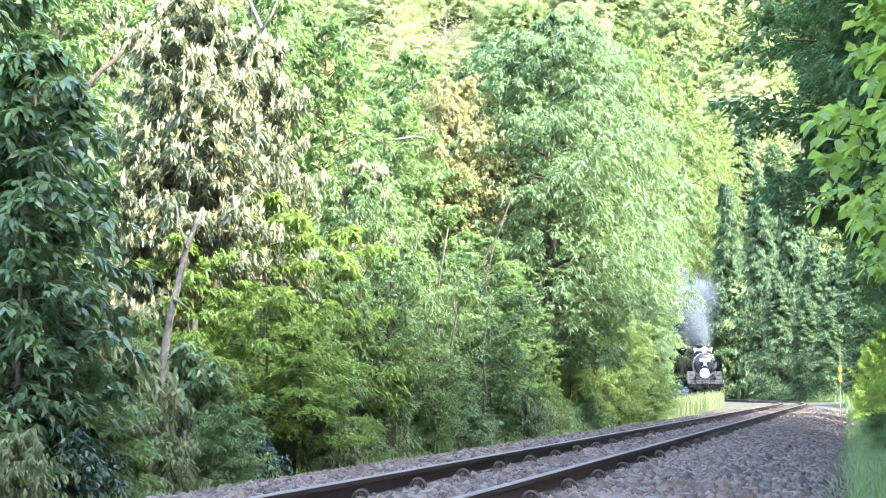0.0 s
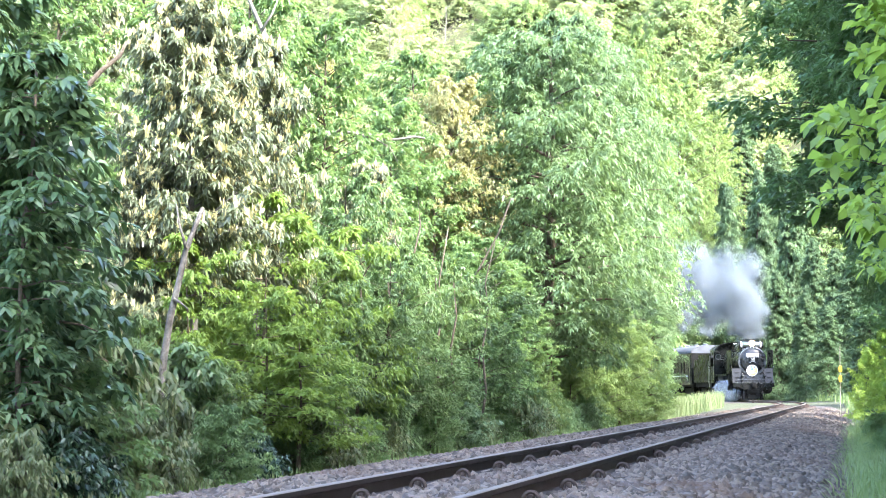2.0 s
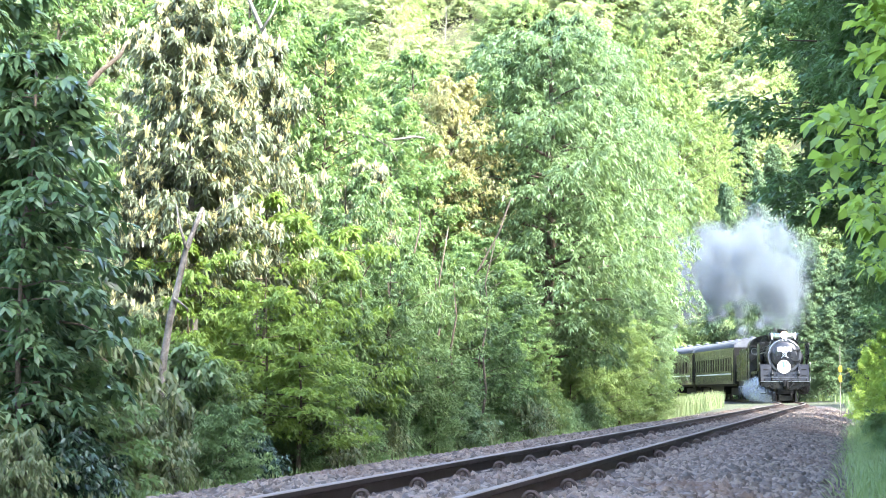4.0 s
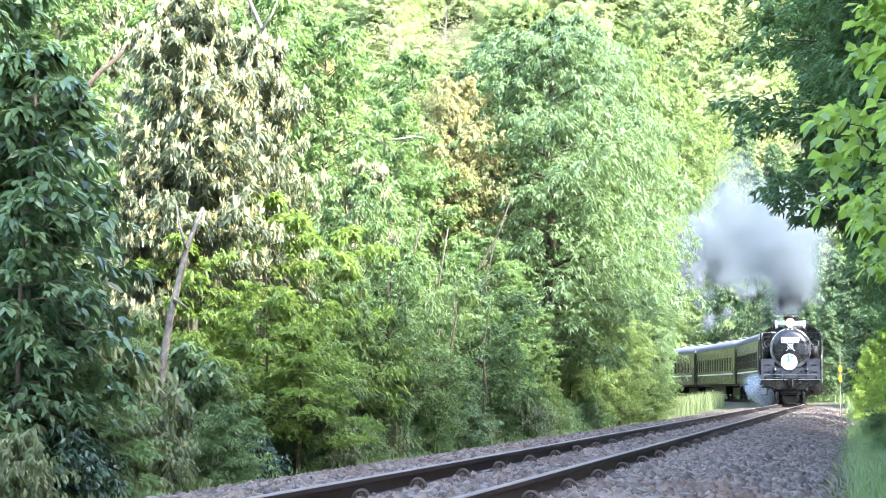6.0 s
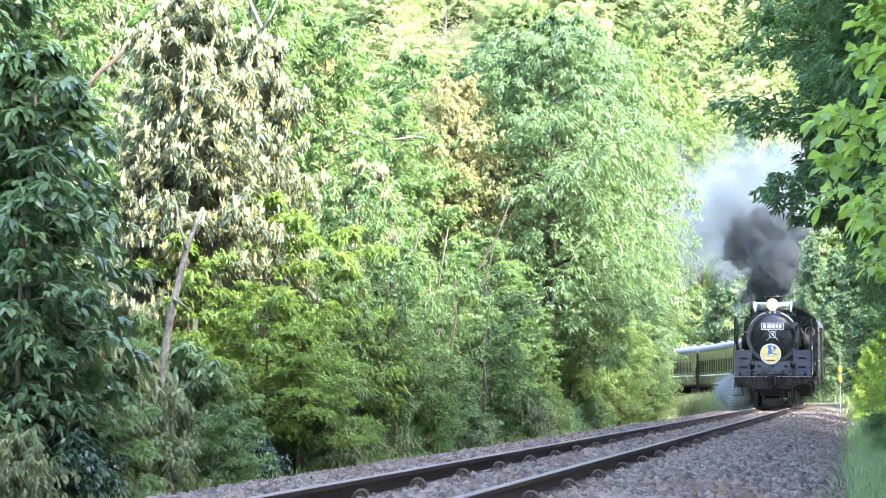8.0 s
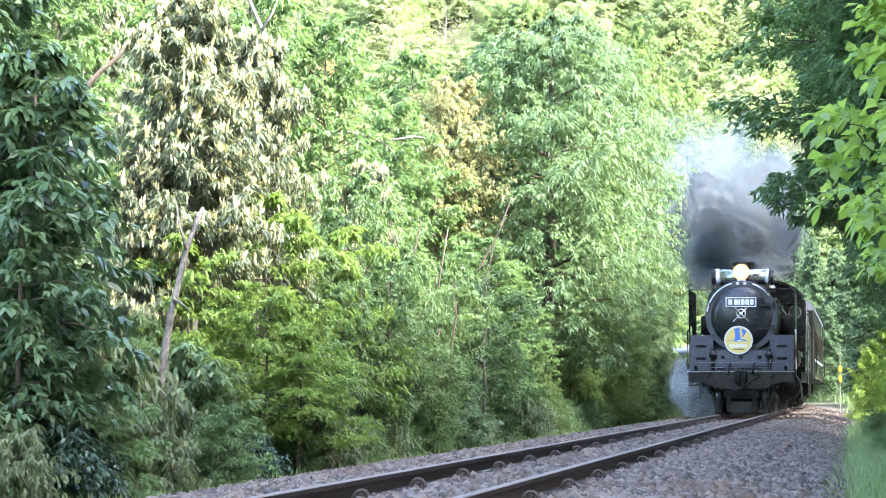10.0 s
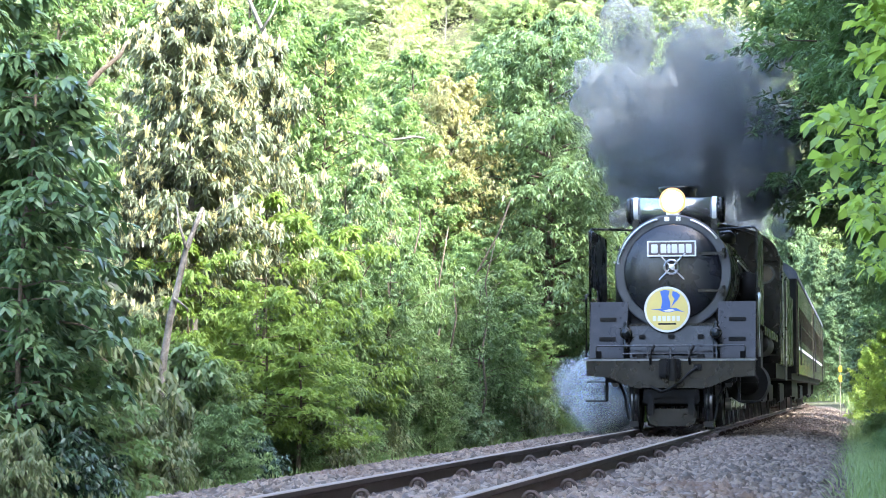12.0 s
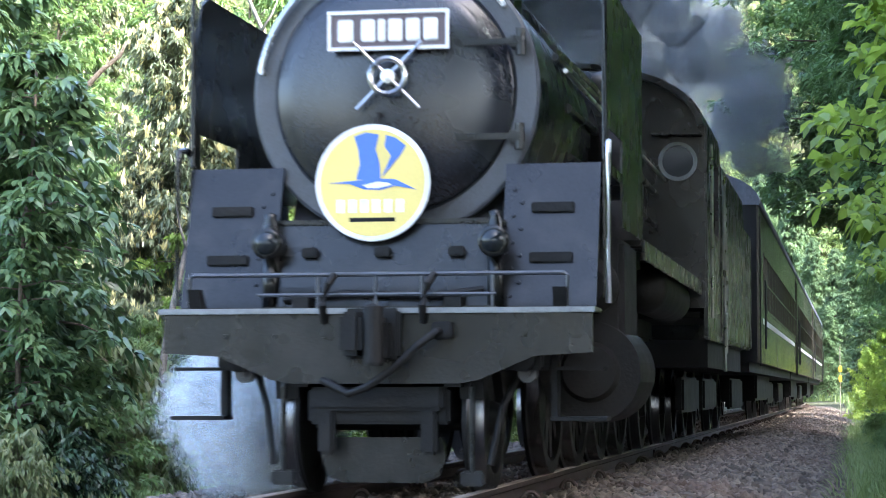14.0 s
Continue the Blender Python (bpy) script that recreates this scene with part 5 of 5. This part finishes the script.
    part("cab_number_bar", bm, WHITE, cab_roof, "small white plate over the cab")
    # generator and small fittings on top
    bm = bmesh.new()
    turn(bm, [(0, -0.3), (0.15, -0.28), (0.16, 0.2), (0.08, 0.3), (0, 0.3)], pose(0.3, -7.2, 3.45) @ AXIS_X, 20)
    part("turbo_generator", bm, BLACK, L, "", True)
    bm = bmesh.new()
    turn(bm, [(0.06, 0.0), (0.06, 0.4), (0.09, 0.42), (0, 0.45)], pose(-0.3, -6.6, 3.2), 14)
    part("safety_valve", bm, BLACK, L, "", True)
    # air pump and tanks on the sides
    for s in (-1, 1):
        bm = bmesh.new()
        turn(bm, [(0, -0.02), (0.2, 0), (0.2, 0.5), (0.12, 0.55), (0.2, 0.6), (0.2, 1.05), (0, 1.1)], pose(s * 1.02, -3.0, 1.5), 20)
        part("pump", bm, SOOT, L, "", True)
        bm = bmesh.new()
        turn(bm, [(0, -1.4), (0.18, -1.35), (0.2, -1.2), (0.2, 1.2), (0.18, 1.35), (0, 1.4)], pose(s * 1.1, -5.7, 1.42) @ AXIS_Y, 20)
        part("air_reservoir", bm, SOOT, L, "", True)
    axles = [(wheelset(L, 0.0, 0.43, "leading_wheelset"), 0.43, 0.0)]
    for y in (-2.55, -4.1, -5.65, -7.2):
        axles.append((wheelset(L, y, 0.70, "driving_wheelset", True), 0.70, y))
    axles.append((wheelset(L, -9.3, 0.43, "trailing_wheelset"), 0.43, -9.3))
    rods = []
    for s in (-1, 1):
        bm = bmesh.new()
        box(bm, s * 0.70 - 0.03, s * 0.70 + 0.03, -7.3, -2.45, -0.06, 0.06, 0.012)
        for y in (-2.55, -4.1, -5.65, -7.2):
            turn(bm, [(0.0, -0.05), (0.11, -0.05), (0.11, 0.05), (0, 0.05)], pose(s * 0.70, y, 0) @ AXIS_X, 18)
        rods.append((part("coupling_rod", bm, STEEL, L, "oily steel coupling rod"), s))
        bm = bmesh.new()
        box(bm, s * 0.86 - 0.03, s * 0.86 + 0.03, -2.7, -1.9, 0.62, 0.82, 0.02)
        box(bm, s * 0.95 - 0.04, s * 0.95 + 0.04, -3.6, -1.9, 0.98, 1.06, 0.01)
        part("crosshead_guide", bm, SOOT, L)
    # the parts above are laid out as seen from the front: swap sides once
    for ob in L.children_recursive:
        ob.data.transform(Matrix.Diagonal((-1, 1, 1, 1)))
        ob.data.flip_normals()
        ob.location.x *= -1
    # tender
    T = tagged(new("tender"), "black riveted tender heaped with coal", "tender")
    bm = bmesh.new()
    box(bm, -1.36, 1.36, -6.9, 0.0, 1.15, 2.75, 0.03)
    part("tank", bm, BLACK, T)
    bm = bmesh.new()
    for s in (-1, 1):
        slab(bm, [(-0.1, 2.75), (-0.1, 3.05), (-4.6, 3.05), (-5.0, 2.75)], s * 1.34 - 0.015, s * 1.34 + 0.015)
    part("coal_board", bm, BLACK, T)
    rng = np.random.default_rng(5)
    bm = bmesh.new()
    g = [[bm.verts.new((-1.3 + 2.6 * i / 14, -4.8 + 4.7 * j / 20, 2.76 + 0.45 * math.sin(math.pi * i / 14) * math.sin(math.pi * min(1, (j + 0.5) / 20)) + float(rng.uniform(-0.05, 0.05)))) for i in range(15)] for j in range(21)]
    for j in range(20):
        for i in range(14):
            bm.faces.new((g[j][i], g[j][i + 1], g[j + 1][i + 1], g[j + 1][i]))
    part("coal_heap", bm, COAL, T, "heap of black coal")
    bm = bmesh.new()
    box(bm, -1.2, 1.2, -6.9, 0.0, 0.85, 1.15)
    for y in (-1.7, -5.1):
        for s in (-1, 1):
            box(bm, s * 0.85 - 0.05, s * 0.85 + 0.05, y - 1.2, y + 1.2, 0.35, 0.75, 0.03)
    part("tender_frame", bm, SOOT, T)
    for s in (-1, 1):
        bm = bmesh.new()
        tube(bm, [(s * 1.40, -0.1, 1.0), (s * 1.40, -0.1, 2.6)], 0.018, 8)
        part("tender_handrail", bm, STEEL, T)
    taxles = [(wheelset(T, y, 0.43), 0.43, y) for y in (-0.9, -2.5, -4.3, -5.9)]
    return L, T, axles, rods, taxles


def build_coach():
    C = tagged(new("passenger_coach"), "glossy dark brown passenger coach with a white waist stripe", "railway coach", "coaches of the train")
    W, LEN = 1.42, 19.5
    # sides with window openings
    for s in (-1, 1):
        bm = bmesh.new()
        x0, x1 = s * W - 0.03, s * W + 0.03
        box(bm, x0, x1, -LEN, 0, 1.0, 1.82)
        box(bm, x0, x1, -LEN, 0, 2.62, 3.30)
        ys = [-1.6 - 1.18 * k for k in range(15)]
        last = 0.0
        for y in ys:
            box(bm, x0, x1, y, last, 1.82, 2.62)
            last = y - 0.88
        box(bm, x0, x1, -LEN, last, 1.82, 2.62)
        side = part("side", bm, COACH, C, "glossy dark brown coach side")
        for y in ys:
            bm = bmesh.new()
            box(bm, s * W - 0.012, s * W + 0.006, y - 0.88, y, 1.82, 2.62)
            win = part("window", bm, GLASS, side)
            bm = bmesh.new()
            xx = s * W + s * 0.034
            for a, b, c, d in ((y - 0.92, y + 0.04, 1.79, 1.83), (y - 0.92, y + 0.04, 2.61, 2.65), (y - 0.92, y - 0.87, 1.83, 2.61), (y - 0.01, y + 0.04, 1.83, 2.61), (y - 0.88, y, 2.20, 2.225)):
                box(bm, xx - 0.006, xx + 0.006, a, b, c, d)
            part("window_frame", bm, COACH, win)
        bm = bmesh.new()
        box(bm, s * (W + 0.03) - 0.004, s * (W + 0.03) + 0.006, -LEN + 1.2, -1.2, 1.58, 1.66)
        part("waist_stripe", bm, STRIPE, side, "white stripe")
        for y in (-0.25, -LEN + 0.25):
            bm = bmesh.new()
            box(bm, s * (W + 0.035) - 0.01, s * (W + 0.035) + 0.012, y - 0.02, y + 0.02, 0.95, 3.1)
            tube(bm, [(s * (W + 0.09), y - 0.5, 1.2), (s * (W + 0.09), y - 0.5, 2.2)], 0.015, 6)
            part("door_pillar", bm, SOOT, side)
    bm = bmesh.new()
    arc = [((W + 0.05) * math.cos(a), 3.28 + 0.55 * math.sin(a)) for a in [radians(q) for q in range(0, 181, 12)]]
    prism(bm, arc + [(-W - 0.05, 3.24), (W + 0.05, 3.24)], -LEN - 0.05, 0.05)
    roof = part("roof", bm, COACHROOF, C, "grey arched coach roof")
    for k in range(6):
        bm = bmesh.new()
        turn(bm, [(0.22, 0), (0.2, 0.1), (0.1, 0.14), (0, 0.15)], pose(0.0, -2.0 - 3.1 * k, 3.82), 16)
        part("roof_vent", bm, COACHROOF, roof)
    for y in (0.0, -LEN):
        bm = bmesh.new()
        box(bm, -W, W, y - 0.03, y + 0.03, 1.0, 3.28)
        box(bm, -0.5, 0.5, y - 0.2 if y < -1 else y, y if y < -1 else y + 0.2, 1.05, 3.2, 0.03)
        part("end_wall", bm, SOOT, C)
    bm = bmesh.new()
    box(bm, -1.3, 1.3, -LEN, 0, 0.86, 1.0)
    box(bm, -1.1, 1.1, -12.5, -7.0, 0.42, 0.9, 0.04)
    for y in (-3.0, -LEN + 3.0):
        for s in (-1, 1):
            box(bm, s * 0.92 - 0.05, s * 0.92 + 0.05, y - 1.6, y + 1.6, 0.32, 0.78, 0.03)
    part("underframe", bm, SOOT, C)
    bm = bmesh.new()
    box(bm, -1.3, 1.3, -LEN + 0.1, -0.1, 1.0, 1.03)
    part("coach_floor", bm, SOOT, C)
    axles = [(wheelset(C, y, 0.43), 0.43, y) for y in (-2.0, -4.0, -LEN + 4.0, -LEN + 2.0)]
    return C, axles


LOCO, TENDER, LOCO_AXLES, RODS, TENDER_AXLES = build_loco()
COACHES = []
first, first_axles = build_coach()
COACHES.append((first, [c for c in first.children if c.name.startswith("wheelset")]))
for k in range(4):
    c = copy_thing(first, Matrix.Identity(4))
    COACHES.append((c, [q for q in c.children if q.name.startswith("wheelset")]))


# ---- smoke and steam ----
def puff_mesh(name, seed, core_mat, haze_mat, core=0.6, flakes=1300, amount=0.34, flake=0.036):
    """A billow of unit size: a lumpy core inside an even haze of small flakes that thins outwards."""
    bm = bmesh.new()
    if core:
        bmesh.ops.create_icosphere(bm, subdivisions=4, radius=1.0)
        for v in bm.verts:
            p = v.co.normalized()
            a = noise.fractal(p * 1.4 + Vector((seed * 7.1, 0, 0)), 1.0, 2.0, 4)
            b = abs(noise.noise(p * 3.2 + Vector((0, seed * 3.7, 0))))
            v.co = p * core * (0.80 + amount * a + 0.36 * b)
        for f in bm.faces:
            f.smooth = True
    rng = np.random.default_rng(seed + 100)
    d = unit(rng.normal(size=(flakes, 3)))
    lump = np.array([1.0 + 0.32 * noise.fractal(Vector(q) * 1.6 + Vector((seed * 5.3, 1, 0)), 1.0, 2.0, 3) for q in d])
    r = np.minimum(rng.random(flakes) ** 0.42 * (0.75 + 0.3 * rng.random(flakes)), 1.0) * lump
    cen = d * r[:, None]
    t = unit(rng.normal(size=(flakes, 3)) * 0.6 + np.cross(d, [0.3, 0.2, 1.0]))
    w = unit(np.cross(t, d + rng.normal(size=(flakes, 3)) * 0.35))
    sz = flake * rng.uniform(0.5, 1.3, flakes)
    for c, a, b, q in zip(cen, t, w, sz):
        vs = [bm.verts.new(c + (a * math.cos(k) + b * math.sin(k)) * q) for k in (0, 1.257, 2.513, 3.77, 5.027)]
        bm.faces.new(vs).material_index = 1
    me = bpy.data.meshes.new(name)
    bm.to_mesh(me)
    bm.free()
    me.materials.append(core_mat)
    me.materials.append(haze_mat)
    return me


def build_smoke():
    """Two clouds: the pale one blown off round the bend, and the dark plume of the straight."""
    pale = tagged(new("smoke_cloud"), "pale grey smoke drifting off above the train", "smoke")
    dark = tagged(new("smoke_plume"), "dark billowing coal smoke rising from the chimney", "smoke")
    R = random.Random(21)
    kinds = {q: [puff_mesh("puff", k + s, m, h, c, n) for k in range(3)] for q, m, h, c, n, s in (("dark", SMOKE_DARK, HAZE_DARK, 0.6, 2100, 1), ("black", SMOKE_BLACK, HAZE_BLACK, 0.55, 2500, 13), ("grey", SMOKE_GREY, HAZE_GREY, 0.45, 4500, 5), ("pale", SMOKE_GREY, HAZE_PALE, 0.0, 5000, 9))}
    out = []
    t0, k = -2.4, 0
    while t0 < 13.95:
        shade = "grey" if t0 < 3.0 else ("pale" if t0 < 5.9 else ("black" if t0 < 8.3 else "dark"))
        if t0 > 8.3 and R.random() < 0.15:
            shade = "grey"
        ob = new("puff", R.choice(kinds[shade]))
        ob.parent = pale if t0 < 5.9 else dark
        small = k % 3 == 0
        lim = 1.8 if t0 < 5.9 else 1.4
        size = R.uniform(0.42, 0.55) if small else (R.uniform(1.1, 1.6) if t0 < 5.9 else R.uniform(0.75, 1.15))
        ob.scale = (size, size * R.uniform(1.0, 1.25), size * R.uniform(0.9, 1.1))
        rise = (4.2 if t0 < 3.0 else (4.8 if t0 < 5.9 else (2.5 if t0 < 9.5 else 2.9))) * (R.uniform(0.15, 0.6) if small else R.uniform(0.5, 1.25 if t0 < 5.9 else 0.95))
        if t0 > 7.5 and not small and R.random() < 0.36:
            rise = R.uniform(0.3, 0.8)
        out.append((ob, round(t0 * FPS) / FPS, rise, [max(-lim, min(lim, R.gauss(0, 1))) for _ in range(3)], [R.choice((-1, 1)) * R.uniform(20, 70), R.uniform(-25, 25), R.uniform(-60, 60)], 0.1 if small else 0.75))
        t0 += 0.03 if t0 < 5.9 else (0.036 if t0 < 8.5 else 0.022)
        k += 1
    return out


PUFFS = build_smoke()


def build_steam():
    root = tagged(new("steam_cloud"), "white steam blown low beside the cylinder", "steam")
    R = random.Random(4)
    meshes = [puff_mesh("wisp", 30 + k, STEAM, HAZE_WHITE, 0.0, 9000, 0.34, 0.045) for k in range(3)]
    out = []
    for k in range(34):
        f = k / 33
        ob = new("wisp", R.choice(meshes))
        ob.parent = root
        s = 0.29 + 0.25 * f
        ob.scale = (s, s * 1.3, s)
        out.append((ob, 1.05 + 0.48 * f + R.uniform(-0.2, 0.2), -0.3 - 2.6 * f, 0.22 + 0.45 * f + R.uniform(-0.12, 0.25), R.uniform(0, 6)))
    return root, out


STEAM_ROOT, WISPS = build_steam()


# ---- motion ----
def chimney(t):
    u = lead(t)
    p, a = line(u + 1.25)
    return Vector((p.x, p.y, 3.75))


def motions():
    times = [0.5 * k for k in range(29)]
    walk(LOCO, [(t, on_line(lead(t), lead(t) + 9.3)) for t in times])
    walk(TENDER, [(t, on_line(lead(t) + 10.75, lead(t) + 17.0)) for t in times])
    for k, (c, _) in enumerate(COACHES):
        u0 = 18.1 + 20.1 * k
        walk(c, [(t, on_line(lead(t) + u0, lead(t) + u0 + 19.5)) for t in times])
    walk(STEAM_ROOT, [(t, on_line(lead(t), lead(t) + 9.3)) for t in times])
    fine = [k / FPS for k in range(421)]
    for ob, r, y in LOCO_AXLES + TENDER_AXLES:
        walk(ob, [(t, pose(0, y, r, -math.degrees(SPEED * t / r))) for t in fine])
    for c, axs in COACHES[:2]:
        for q, y in zip(axs, (-2.0, -4.0, -15.5, -17.5)):
            walk(q, [(t, pose(0, y, 0.43, -math.degrees(SPEED * t / 0.43))) for t in fine])
    for ob, s in RODS:
        off = 0.0 if s < 0 else math.pi / 2
        walk(ob, [(t, pose(0, 0.33 * math.cos(off - SPEED * t / 0.70), 0.70 + 0.33 * math.sin(off - SPEED * t / 0.70))) for t in fine])
    for ob, x, y, z, ph in WISPS:
        walk(ob, [(t, pose(x + 0.15 * math.sin(1.7 * t + ph), y + 0.3 * math.sin(2.3 * t + ph * 2), z + 0.12 * math.sin(2.9 * t + ph), 30 * math.sin(t + ph), 0, 40 * math.sin(0.7 * t + ph))) for t in times])
    # smoke: gathered in the train until it leaves the chimney, then it rises, spreads and drifts to the inside of the bend
    for ob, t0, rise, g, w, lift in PUFFS:
        rows = []
        grid = {round(7.5 * k) for k in range(57)} | {round(t0 * FPS) - 1, round(t0 * FPS), round(t0 * FPS) + 3}
        spread = 2.4 if t0 < 2.0 else 1.85 if t0 < 5.9 else (1.05 if t0 < 8.5 else 1.05 + 1.25 * min(1.0, (t0 - 8.5) / 2.0))
        start = chimney(t0)
        heading = line(lead(t0))[1]
        back = Vector((math.sin(heading), math.cos(heading), 0))
        for t in [q / FPS for q in sorted(grid) if 0 <= q <= 420]:
            age = t - t0
            if age < -0.001:
                p = line(lead(t) + 26.0)[0]
                pos, ang = Vector((p.x, p.y, 2.3)), 0.0
            else:
                grow = 1 - math.exp(-age / 0.8)
                up = rise * (1 - math.exp(-age / 0.7)) + 0.3 * age + lift
                wide = 0.12 + spread * grow + 0.2 * age
                carried_on = 4.0 * (1 - math.exp(-age / 0.5))
                drift = -0.5 * age - 0.35 * max(0.0, age - 2.0) ** 2
                pos = start + back * (lift - carried_on) + Vector((g[0] * wide * 0.6 + drift, g[1] * wide * 0.6, up + g[2] * wide * 0.38))
                ang = 1 - math.exp(-age / 0.4) + 0.08 * age
            rows.append((t, pose(pos.x, pos.y, pos.z, w[0] * ang, w[1] * ang, w[2] * ang)))
        walk(ob, rows)


motions()
